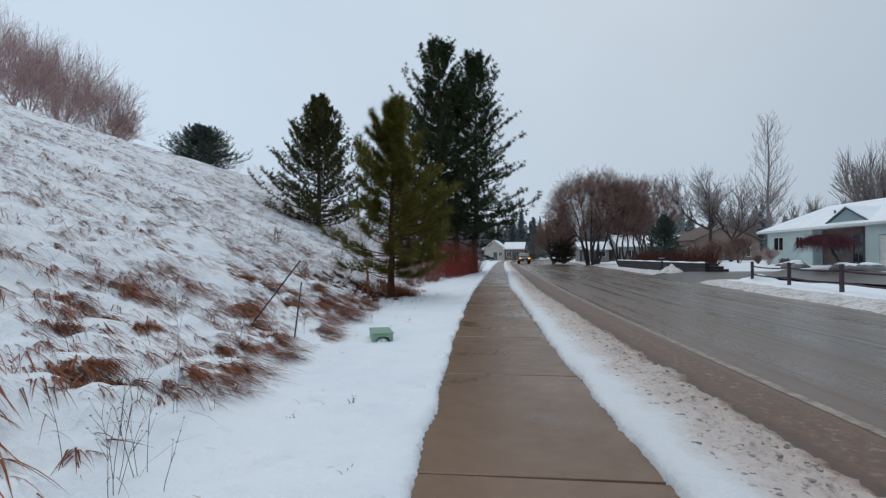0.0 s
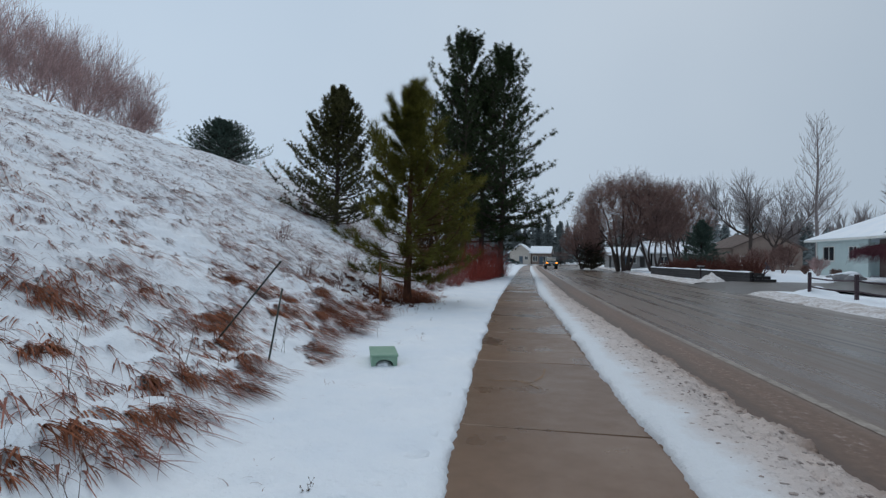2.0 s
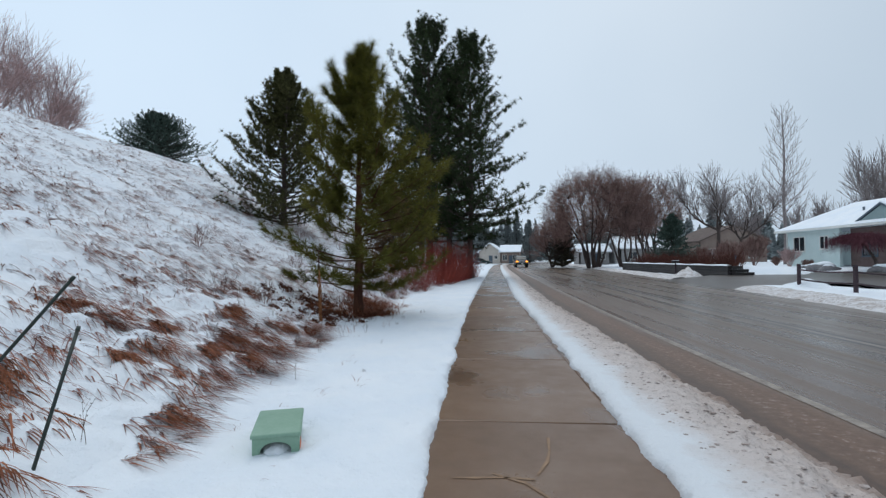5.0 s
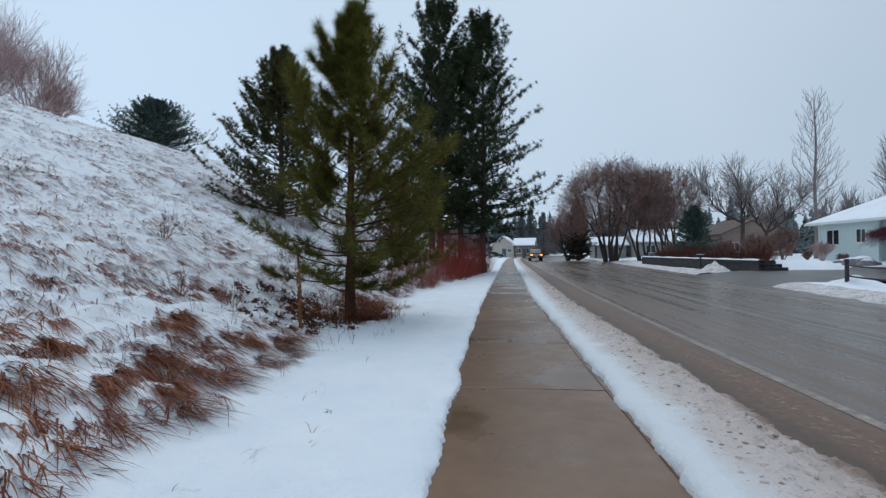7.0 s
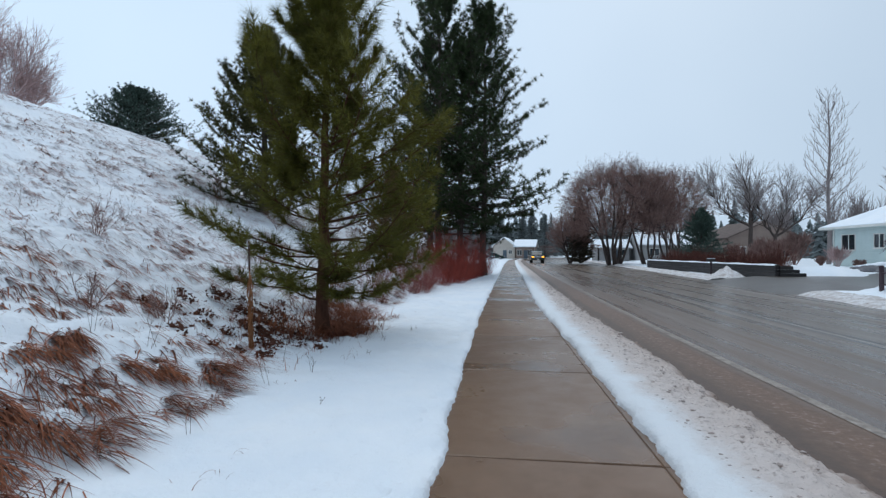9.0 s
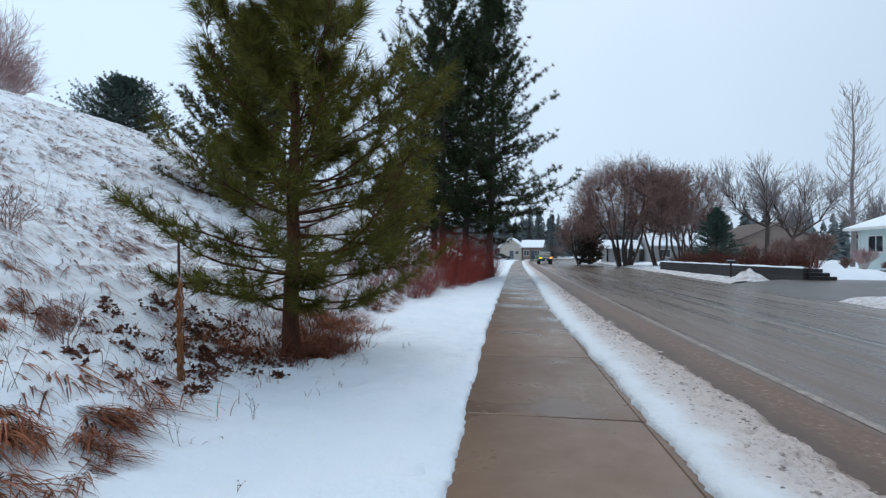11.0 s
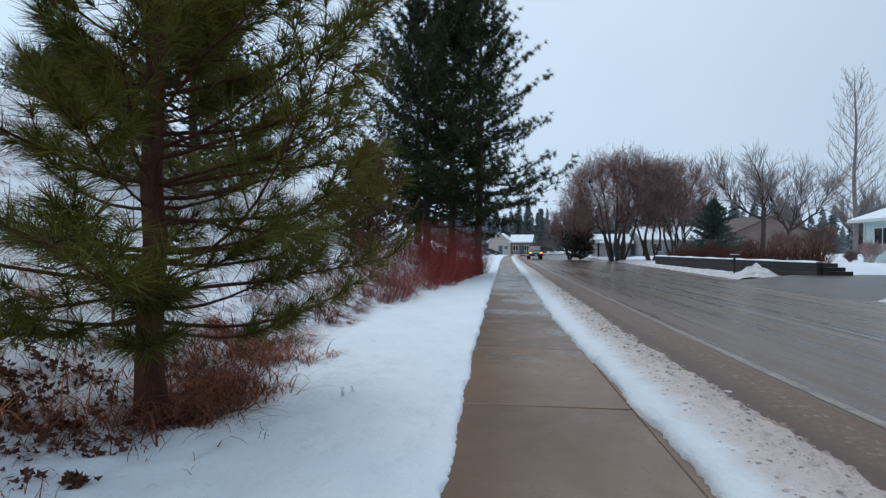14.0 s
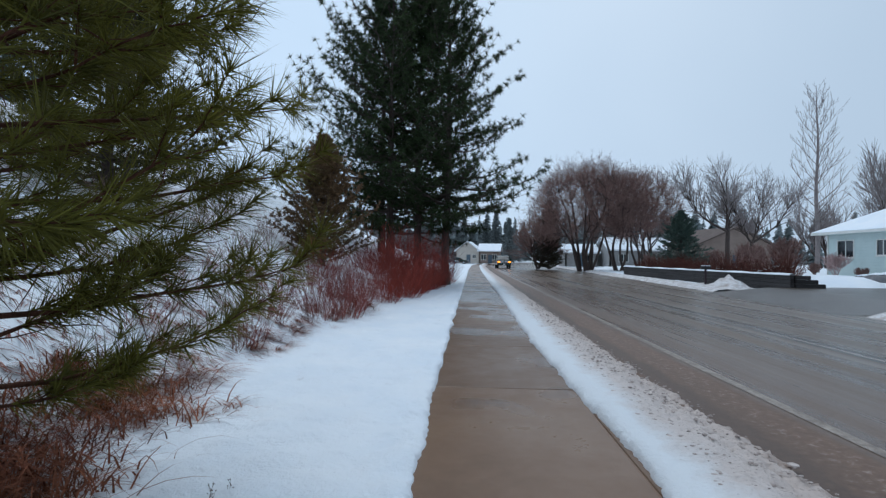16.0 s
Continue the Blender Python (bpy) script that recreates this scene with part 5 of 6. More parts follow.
def domed_tree(name, label, at, dome, stems, clumps, seed, trunk_r):
    """A leafless tree with a round, clumped crown: stems that rise from one root and fan out, boughs to clumps near the crown's skin, and sprays of fine twigs on them."""
    rnd = random.Random(seed)
    root = thing(name, at, label, "tree", "willows")
    wide, mid_z, high = dome
    P0, P1, R0, R1 = [], [], [], []
    T0, T1, S0, S1 = [], [], [], []
    nodes = []

    def line(a, b, r0, r1, n, sag, keep_nodes):
        here = a
        jog = Vector((rnd.uniform(-1, 1), rnd.uniform(-1, 1), 0)) * (b - a).length * 0.06
        for s in range(1, n + 1):
            f = s / n
            q = a.lerp(b, f) + sag * math.sin(math.pi * f) + jog * math.sin(2 * math.pi * f)
            P0.append(tuple(here)), P1.append(tuple(q)), R0.append(r0 + (r1 - r0) * (s - 1) / n), R1.append(r0 + (r1 - r0) * f)
            if keep_nodes and f > 0.3:
                nodes.append((q, r0 + (r1 - r0) * f))
            here = q
        return here

    for k in range(stems):
        a = 6.283 * k / stems + rnd.uniform(-0.3, 0.3)
        out = wide * rnd.uniform(0.35, 0.85) if k else 0.1 * wide
        foot = Vector((math.cos(a), math.sin(a), 0)) * trunk_r * (2.2 + 1.6 * rnd.random()) - Vector((0, 0, 0.15))
        end = Vector((math.cos(a) * out, math.sin(a) * out, mid_z + high * rnd.uniform(0.25, 0.5)))
        line(foot, end, trunk_r * rnd.uniform(0.7, 1.0), 0.05, 9, Vector((math.cos(a), math.sin(a), 0)) * rnd.uniform(-0.08, 0.06) * out + Vector((0, 0, 0.3)), True)
    for k in range(clumps):
        up = -0.62 + 1.62 * (k + rnd.random()) / clumps
        a = k * 2.39996 + rnd.uniform(-0.15, 0.15)
        ring = math.sqrt(max(0.0, 1 - up * up))
        skin = rnd.uniform(0.62, 0.98) * (1 + 0.12 * noise.noise(Vector((math.cos(a) * ring, math.sin(a) * ring, up)) * 1.6 + Vector((seed, 0, 0))))
        c = Vector((math.cos(a) * ring * wide * skin, math.sin(a) * ring * wide * skin, mid_z + up * high * skin))
        o, r = min(nodes, key=lambda n: abs((n[0] - c).length - 1.6) + (6.0 if n[0].z > c.z + 0.5 else 0.0))
        line(o, c, min(r * 0.8, 0.085), 0.026, 5, Vector((0, 0, -0.08 * (c - o).length)), len(nodes) < 900)
        away = (c - Vector((0, 0, mid_z - 2))).normalized()
        for _ in range(15):
            p = o.lerp(c, rnd.uniform(0.6, 1.02)) + Vector((rnd.gauss(0, 1), rnd.gauss(0, 1), rnd.gauss(0, 1))) * 0.1
            d = (away * 0.8 + Vector((rnd.gauss(0, 1), rnd.gauss(0, 1), rnd.gauss(0, 1))) * 0.55 + Vector((0, 0, 0.25))).normalized()
            L = rnd.uniform(0.8, 1.9)
            for s in range(3):
                q = p + d * L / 3
                T0.append(tuple(p)), T1.append(tuple(q)), S0.append(0.0125 - 0.002 * s), S1.append(0.0105 - 0.002 * s)
                for _k in range(2):
                    e = q + (d + Vector((rnd.gauss(0, 1), rnd.gauss(0, 1), rnd.gauss(0, 1))) * 0.55).normalized() * L * rnd.uniform(0.25, 0.5)
                    T0.append(tuple(q)), T1.append(tuple(e)), S0.append(0.0085), S1.append(0.006)
                p = q
                d = (d + Vector((rnd.uniform(-1, 1), rnd.uniform(-1, 1), rnd.uniform(-0.8, 0.8))) * 0.3).normalized()
    v, f = tubes(P0, P1, R0, R1, 6)
    np_part("branchwork", v, f, BARK_DARK, root, "", None, True)
    v, f = tubes(T0, T1, S0, S1, 3)
    np_part("crown", v, f, BARK_RUSSET, root)
    return root


domed_tree("big_willow", "broad round leafless willow with several dark trunks", (14.9, 77.0, 0.1), (6.6, 7.6, 6.2), 9, 330, 201, 0.24)
domed_tree("big_willow", "leafless brown willow leaning over the hedge", (19.0, 76.5, 0.1), (4.4, 7.5, 5.0), 4, 150, 205, 0.19)
domed_tree("big_willow", "leafless brown willow beyond the road", (23.6, 81.0, 0.1), (4.8, 7.8, 5.2), 5, 150, 202, 0.19)
bare_tree("big_willow", "low drooping brown willow beside the bend", (9.9, 84.0, 0.1), 9.5, BARK_RUSSET, 203, trunks=6, trunk_r=0.12, fork=4, depth=4, open_angle=40, shrink=0.74, first=0.33, up=0.0, twig_r=0.014, lean=12, group="willows", dome=(3.6, 4.6, 5.0))
bare_tree("garden_tree", "leafless grey garden tree with spreading boughs", (29.0, 70.0, 0.4), 13.0, BARK_GREY, 211, trunk_r=0.26, fork=3, depth=5, open_angle=38, shrink=0.7, first=0.155, up=0.04, twig_r=0.0085, group="garden trees", limbs=((-4.0, 0.5, 3.4), (-0.3, -0.4, 3.9), (1.0, 1.5, 2.4)), fork_z=4.4)
bare_tree("garden_tree", "leafless grey garden tree leaning away from its neighbour", (32.2, 71.0, 0.4), 13.0, BARK_GREY, 214, trunk_r=0.24, fork=3, depth=5, open_angle=38, shrink=0.7, first=0.155, up=0.04, twig_r=0.0085, group="garden trees", limbs=((4.2, 0.3, 3.9), (-1.9, -0.3, 3.2), (1.8, 0.8, 4.0)), fork_z=3.2)
bare_tree("garden_tree", "leafless grey tree behind the hedge", (26.0, 86.0, 0.4), 14.0, BARK_GREY, 213, trunks=2, trunk_r=0.18, fork=4, depth=4, open_angle=38, shrink=0.72, first=0.3, up=0.06, twig_r=0.013, group="garden trees", dome=(4.6, 8.4, 5.6))


def poplar(at, height, seed):
    rnd = random.Random(seed)
    root = thing("tall_poplar", at, "tall slender leafless tree with one straight leader", "tree")
    pts = [Vector((0.05 * math.sin(i * 0.8), 0.05 * math.cos(i), height * i / 14 - 0.2)) for i in range(15)]
    pipe_part("trunk", pts, [0.19 * (1 - i / 14) ** 0.8 + 0.01 for i in range(15)], BARK_GREY, root, 8)
    P0, P1, R0, R1 = [], [], [], []

    def bough(p, d, L, r, level):
        n = 5 if level > 1 else 4
        for s in range(n):
            d = (d + Vector((rnd.uniform(-0.12, 0.12), rnd.uniform(-0.12, 0.12), 0.10))).normalized()
            q = p + d * L / n
            P0.append(tuple(p)), P1.append(tuple(q)), R0.append(max(0.011, r * (1 - s / (n + 1)))), R1.append(max(0.009, r * (1 - (s + 1) / (n + 1))))
            if level and s:
                for k in range(1 + (level > 1 and s % 2)):
                    side = d.cross(Vector((rnd.gauss(0, 1), rnd.gauss(0, 1), rnd.gauss(0, 1)))).normalized()
                    bough(q, (d + side * rnd.uniform(0.45, 0.85) + Vector((0, 0, 0.2))).normalized(), L * rnd.uniform(0.28, 0.5), r * 0.5, level - 1)
            p = q
    for i in range(46):
        t = 0.2 + 0.79 * i / 46
        k = t * 14
        j = min(int(k), 13)
        a = i * 2.4 + rnd.uniform(-0.5, 0.5)
        L = height * (0.125 + 0.07 * t if t < 0.6 else 0.167 * ((1.03 - t) / 0.43) ** 0.75) * rnd.uniform(0.65, 1.15) + 0.3
        bough(pts[j].lerp(pts[j + 1], k - j), Vector((math.cos(a), math.sin(a), 0.35 + 1.1 * t)).normalized(), L, 0.045 * (1.15 - t) + 0.01, 2 if t < 0.9 else 1)
    v, f = tubes(P0, P1, R0, R1, 3)
    np_part("crown", v, f, BARK_GREY, root)


poplar((29.2, 56.0, 0.5), 16.2, 5)
for i, (x, y, h) in enumerate([(56.0, 79.0, 18.5), (62, 84, 18), (58, 96, 13), (50, 105, 11), (68, 80, 18)]):
    bare_tree("distant_tree", "leafless grey tree behind the pale house", (x, y, 0.1), h, BARK_GREY, 230 + i, trunks=3, trunk_r=0.22, fork=4, depth=4, open_angle=30, shrink=0.7, first=0.34, up=0.14, twig_r=0.013, lean=-6, group="trees behind the house")
for i, (x, y, h, m) in enumerate([(25.0, 53.6, 4.0, BARK_RUSSET), (24.4, 57.5, 3.6, BARK_RUSSET), (22.4, 54.6, 2.6, BARK_RUSSET), (25.4, 66, 3.0, BARK_RUSSET), (22.5, 66, 2.6, BARK_RUSSET), (28.5, 63, 3.4, BARK_RUSSET), (20.5, 70, 2.4, BARK_RUSSET)]):
    bare_tree("garden_bush", "dense leafless brown bush in the garden", (x, y, 0.5), h * 0.85, m, 260 + i, trunks=8, trunk_r=0.04, fork=5, depth=3, open_angle=32, shrink=0.62, first=0.4, up=0.16, twig_r=0.016, category="bush", group="garden bushes")

mail = thing("mailbox", (14.3, 44.0, -0.1), "dark roadside mailbox on a wooden post before the timber wall", "mailbox")
part("post", box_bm((-0.05, -0.05, -0.2), (0.05, 0.05, 1.0), 0.008), FENCE_WOOD, mail)
arch_ = [(-0.1, 0.0), (0.1, 0.0), (0.1, 0.12)] + [(0.1 * math.cos(a), 0.12 + 0.1 * math.sin(a)) for a in np.linspace(0.3, math.pi - 0.3, 7)] + [(-0.1, 0.12)]
b_ = part("box", prism(arch_, -0.28, 0.28, "y", 0.004), TIMBER, mail)
b_.matrix_basis = pose(0, 0, 1.0, 0, 0, 90)
part("snow_cap", box_bm((-0.26, -0.07, 1.221), (0.26, 0.07, 1.25), 0.01), SNOW, mail)
bm = bmesh.new()
bmesh.ops.create_grid(bm, x_segments=24, y_segments=24, size=1)
for v in bm.verts:
    x, y = v.co.x * 1.1, v.co.y * 1.3
    r = math.hypot(x / 1.0, y / 1.2)
    v.co = Vector((x, y, max(-0.2, 0.42 * (1 - r ** 1.4) + 0.05 * float(waves(np.float64(x), np.float64(y), 0.8, 8)) - 0.05)))
heap2 = part("snow_pile", bm, SNOW, None, "clean snow heap round the end post of the fence", True)
heap2.matrix_basis = pose(13.3, 26.4, 0.02)
tagged(heap2, "", "snow", "", "stuff")
lamp = thing("street_lamp", (11.3, 100.0, 0.0), "tall pale steel street lamp with a curved arm at the bend", "street lamp")
pipe_part("pole", [(0, 0, -0.1), (0, 0, 4.5), (0, 0, 8.6), (-0.25, 0, 9.5), (-0.8, 0, 9.95), (-1.5, 0, 10.0)], [0.1, 0.085, 0.07, 0.06, 0.055, 0.05], TRIM, lamp, 8)
part("head", box_bm((-2.1, -0.12, 9.9), (-1.4, 0.12, 10.06), 0.03), TRIM, lamp)

# ---- houses ----


def holed_wall(width, height, thick, holes):
    """A wall in the x-z plane from the origin, front at y = 0, with openings (x0, z0, x1, z1) through it."""
    bm = bmesh.new()
    xs = sorted({0.0, width, *[h[0] for h in holes], *[h[2] for h in holes]})
    zs = sorted({0.0, height, *[h[1] for h in holes], *[h[3] for h in holes]})
    solid = {}
    for i in range(len(xs) - 1):
        for k in range(len(zs) - 1):
            cx, cz = (xs[i] + xs[i + 1]) / 2, (zs[k] + zs[k + 1]) / 2
            solid[i, k] = not any(h[0] < cx < h[2] and h[1] < cz < h[3] for h in holes)
    vert = {}

    def v(i, k, y):
        if (i, k, y) not in vert:
            vert[i, k, y] = bm.verts.new((xs[i], y, zs[k]))
        return vert[i, k, y]
    for (i, k), s in solid.items():
        if not s:
            continue
        bm.faces.new((v(i, k, 0), v(i + 1, k, 0), v(i + 1, k + 1, 0), v(i, k + 1, 0)))
        bm.faces.new((v(i, k, thick), v(i, k + 1, thick), v(i + 1, k + 1, thick), v(i + 1, k, thick)))
        for di, dk, a, b in ((-1, 0, (i, k), (i, k + 1)), (1, 0, (i + 1, k), (i + 1, k + 1)), (0, -1, (i, k), (i + 1, k)), (0, 1, (i, k + 1), (i + 1, k + 1))):
            if not solid.get((i + di, k + dk), False):
                bm.faces.new((v(*a, 0), v(*b, 0), v(*b, thick), v(*a, thick)))
    bmesh.ops.recalc_face_normals(bm, faces=bm.faces)
    return bm


def window(parent, m, x0, z0, x1, z1, trim=TRIM, bars=1):
    """A window in a wall's opening: frame, panes and sill, placed by the wall's pose."""
    fr = bmesh.new()
    w = 0.07
    for lo, hi in (((x0 - w, -0.03, z0 - w), (x0, 0.06, z1 + w)), ((x1, -0.03, z0 - w), (x1 + w, 0.06, z1 + w)), ((x0, -0.03, z1), (x1, 0.06, z1 + w)), ((x0, -0.03, z0 - w), (x1, 0.06, z0))):
        box(fr, lo, hi)
    for b in range(bars):
        c = x0 + (x1 - x0) * (b + 1) / (bars + 1)
        box(fr, (c - 0.035, 0.0, z0), (c + 0.035, 0.055, z1))
    win = part("window", fr, trim, parent)
    win.matrix_basis = m
    for b in range(bars + 1):
        a, c = x0 + (x1 - x0) * b / (bars + 1) + 0.036, x0 + (x1 - x0) * (b + 1) / (bars + 1) - 0.036
        part("pane", box_bm((a, 0.02, z0 + 0.001), (c, 0.035, z1 - 0.001)), GLASS_DARK, win)
    part("sill", box_bm((x0 - 0.1, -0.09, z0 - 0.12), (x1 + 0.1, -0.031, z0 - w - 0.002)), trim, win)


def hip_roof(x0, x1, y0, y1, z, rise, inset, thick=0.2):
    """A hipped slab of roof over a rectangle whose ridge runs along y."""
    bm = bmesh.new()
    cx = (x0 + x1) / 2
    b = [bm.verts.new(p) for p in ((x0, y0, z), (x1, y0, z), (x1, y1, z), (x0, y1, z))]
    t = [bm.verts.new((p.co.x, p.co.y, z + thick)) for p in b]
    r = [bm.verts.new((cx, y0 + inset, z + thick + rise)), bm.verts.new((cx, y1 - inset, z + thick + rise))]
    bm.faces.new(b[::-1])
    for i in range(4):
        bm.faces.new((b[i], b[(i + 1) % 4], t[(i + 1) % 4], t[i]))
    bm.faces.new((t[0], t[1], r[0]))
    bm.faces.new((t[2], t[3], r[1]))
    bm.faces.new((t[1], t[2], r[1], r[0]))
    bm.faces.new((t[3], t[0], r[0], r[1]))
    bmesh.ops.recalc_face_normals(bm, faces=bm.faces)
    return bm


def gable_roof(x0, x1, y0, y1, z, rise, thick=0.2, along="y"):
    """Two sloping slabs that meet in a ridge along y or x."""
    if along == "y":
        c = (x0 + x1) / 2
        return prism([(x0, z), (c, z + rise), (x1, z), (x1, z + thick), (c, z + rise + thick), (x0, z + thick)], y0, y1, "y")
    c = (y0 + y1) / 2
    return prism([(y0, z), (c, z + rise), (y1, z), (y1, z + thick), (c, z + rise + thick), (y0, z + thick)], x0, x1, "x")


# pale blue house: its long front looks at the road
H = thing("blue_house", (26.6, 51.2, 0.5), "pale blue-green clapboard house under a snow-covered hip roof", "house")
front = pose(0, 0, 0, 0, 0, -90)
holes = [(1.1, 1.35, 2.55, 2.5), (4.55, 1.5, 5.45, 2.45)]
w = part("wall", holed_wall(6.75, 3.05, 0.2, holes), SIDING_BLUE, H)
w.matrix_basis = front
for h in holes:
    window(H, front, *h)
w = part("wall", holed_wall(7.8, 3.05, 0.2, []), SIDING_BLUE, H)
w.matrix_basis = pose(8.0, 0.0, 0, 0, 0, 180)
holes = [(1.2, 0.9, 2.6, 2.4), (3.6, 0.2, 4.6, 2.4)]
w = part("porch_wall", holed_wall(6.4, 3.0, 0.2, holes), BRICK_PINK, H, "dusky brick porch wall")
w.matrix_basis = pose(0.8, -6.75, 0, 0, 0, -90)
for h in holes:
    window(H, pose(0.8, -6.75, 0, 0, 0, -90), *h, trim=TRIM_DARK)
holes = [(1.2, 0.0, 6.0, 2.3)]
w = part("garage_wall", holed_wall(8.0, 3.05, 0.2, holes), SIDING_BLUE, H)
w.matrix_basis = pose(-0.3, -13.15, 0, 0, 0, -90)
bm = bmesh.new()
for k in range(4):
    box(bm, (1.22, 0.08, 0.02 + k * 0.565), (5.98, 0.14, 0.575 + k * 0.565), 0.012)
w = part("garage_door", bm, TRIM, H, "off-white panelled garage door")
w.matrix_basis = pose(-0.3, -13.15, 0, 0, 0, -90)
part("roof", hip_roof(-0.65, 8.7, -23.0, 0.7, 3.06, 2.2, 3.2, 0.14), SNOW, H, "snow-covered hip roof")
bm = bmesh.new()
box(bm, (-0.685, -23.0, 2.98), (-0.655, 0.735, 3.15))
box(bm, (-0.655, 0.705, 2.98), (8.7, 0.735, 3.15))
part("fascia", bm, TRIM, H, "off-white eaves board")
part("gutter_pipe", box_bm((-0.09, -0.2, 0.0), (-0.01, -0.12, 2.95), 0.01), TRIM, H)
g = part("gable", prism([(-13.2, 3.32), (-11.1, 4.35), (-9.0, 3.32)], -0.2, -0.05, "x"), GABLE_BLUE, H, "grey-blue gable on the roof")


def bargeboards(lift, thick, x0, x1):
    out = bmesh.new()
    for a, b in (((-13.4, 3.26), (-11.1, 4.40)), ((-11.1, 4.40), (-8.8, 3.26))):
        p = prism([(a[0], a[1] + lift), (b[0], b[1] + lift), (b[0], b[1] + lift + thick), (a[0], a[1] + lift + thick)], x0, x1, "x")
        me_ = bpy.data.meshes.new("tmp")
        p.to_mesh(me_)
        out.from_mesh(me_)
        p.free()
        bpy.data.meshes.remove(me_)
    return out


part("gable_trim", bargeboards(0.0, 0.13, -0.28, 1.6), TRIM_DARK, g, "dark blue bargeboards")
part("gable_snow", bargeboards(0.132, 0.06, -0.26, 3.0), SNOW, g, "snow on the gable")
pipe_part("vent_pipe", [(1.9, -6.6, 3.9), (1.9, -6.6, 4.65)], [0.08, 0.08], TRIM_DARK, H, 8)

# weeping maple, shrubs and rocks before the house
maple = thing("weeping_maple", (24.0, 38.6, 0.5), "umbrella-shaped leafless dark red weeping maple", "tree")
pipe_part("trunk", [(0.3, -1.0, -0.1), (0.3, -0.8, 0.6), (0.15, -0.5, 1.2), (0.1, -0.1, 1.7)], [0.11, 0.09, 0.08, 0.05], BARK_DARK, maple, 8)
rnd = random.Random(44)
P0, P1, R0, R1 = [], [], [], []
for i in range(760):
    a = rnd.uniform(0, 6.283)
    r = 2.6 * math.sqrt(rnd.random()) * (0.82 + 0.3 * noise.noise(Vector((math.cos(a), math.sin(a), 0.3)) * 1.7))
    top = Vector((math.cos(a) * r * 0.55, math.sin(a) * r * 0.75, 1.75 + 0.65 * (1 - (r / 2.6) ** 2)))
    end = Vector((math.cos(a) * (r * 0.7 + 0.25), math.sin(a) * (r * 1.0 + 0.35), 0.95 + 0.85 * rnd.random() + 0.2 * (1 - r / 2.6)))
    mid_ = (top + end) / 2 + Vector((rnd.uniform(-0.15, 0.15), rnd.uniform(-0.15, 0.15), 0.2))
    for p, q, s in ((Vector((0.08, -0.08, 1.65)), top, 0.006), (top, mid_, 0.009), (mid_, end, 0.007)):
        P0.append(tuple(p)), P1.append(tuple(q)), R0.append(s), R1.append(s * 0.8)
    for _ in range(3):
        e = mid_ + Vector((rnd.uniform(-0.3, 0.3), rnd.uniform(-0.4, 0.4), rnd.uniform(-0.4, 0.25)))
        P0.append(tuple(mid_)), P1.append(tuple(e)), R0.append(0.006), R1.append(0.004)
v, f = tubes(P0, P1, R0, R1, 3)
np_part("crown", v, f, MAPLE, maple)


def rock(at, r, seed, name="rock"):
    rn = random.Random(seed)
    root = thing(name, at, "grey garden rock half covered with snow", "rock", "garden rocks")
    for nm, mat, k, dz in (("stone", ROCK, 1.0, 0.0), ("snow_cap", SNOW, 0.98, 0.09)):
        bm = bmesh.new()
        bmesh.ops.create_icosphere(bm, subdivisions=3, radius=1)
        for v in bm.verts:
            q = 1 + 0.22 * noise.noise(v.co * 1.3 + Vector((seed, 0, 0)))
            v.co = Vector((v.co.x * r * q * k, v.co.y * r * 1.5 * q * k, max(v.co.z * r * 0.62 * q * k, -0.1) + dz * r))
        if nm == "snow_cap":
            bmesh.ops.delete(bm, geom=[v for v in bm.verts if v.co.z < 0.42 * r], context="VERTS")
            bmesh.ops.solidify(bm, geom=bm.faces[:], thickness=0.05 * r)
        part(nm, bm, mat, root, "", True)


for i, (x, y, r) in enumerate([(24.6, 44.0, 0.65), (24.2, 42.8, 0.8), (24.0, 41.6, 0.55), (23.8, 36.4, 0.7), (23.6, 35.2, 0.6), (23.8, 34.0, 0.75), (24.8, 45.4, 0.5)]):
    rock((x, y, 0.4), r, 900 + i)
for i, (x, y, h, m) in enumerate([(25.2, 48.4, 2.0, BARK_PINK), (25.6, 51.0, 1.2, BARK_RUSSET), (25.6, 46.6, 0.9, BARK_RUSSET)]):
    bare_tree("house_shrub", "leafless round shrub against the pale house", (x, y, 0.45), h, m, 280 + i, trunks=9, trunk_r=0.02, fork=5, depth=3, open_angle=34, shrink=0.62, first=0.4, up=0.12, twig_r=0.007, category="shrub", group="shrubs by the house")


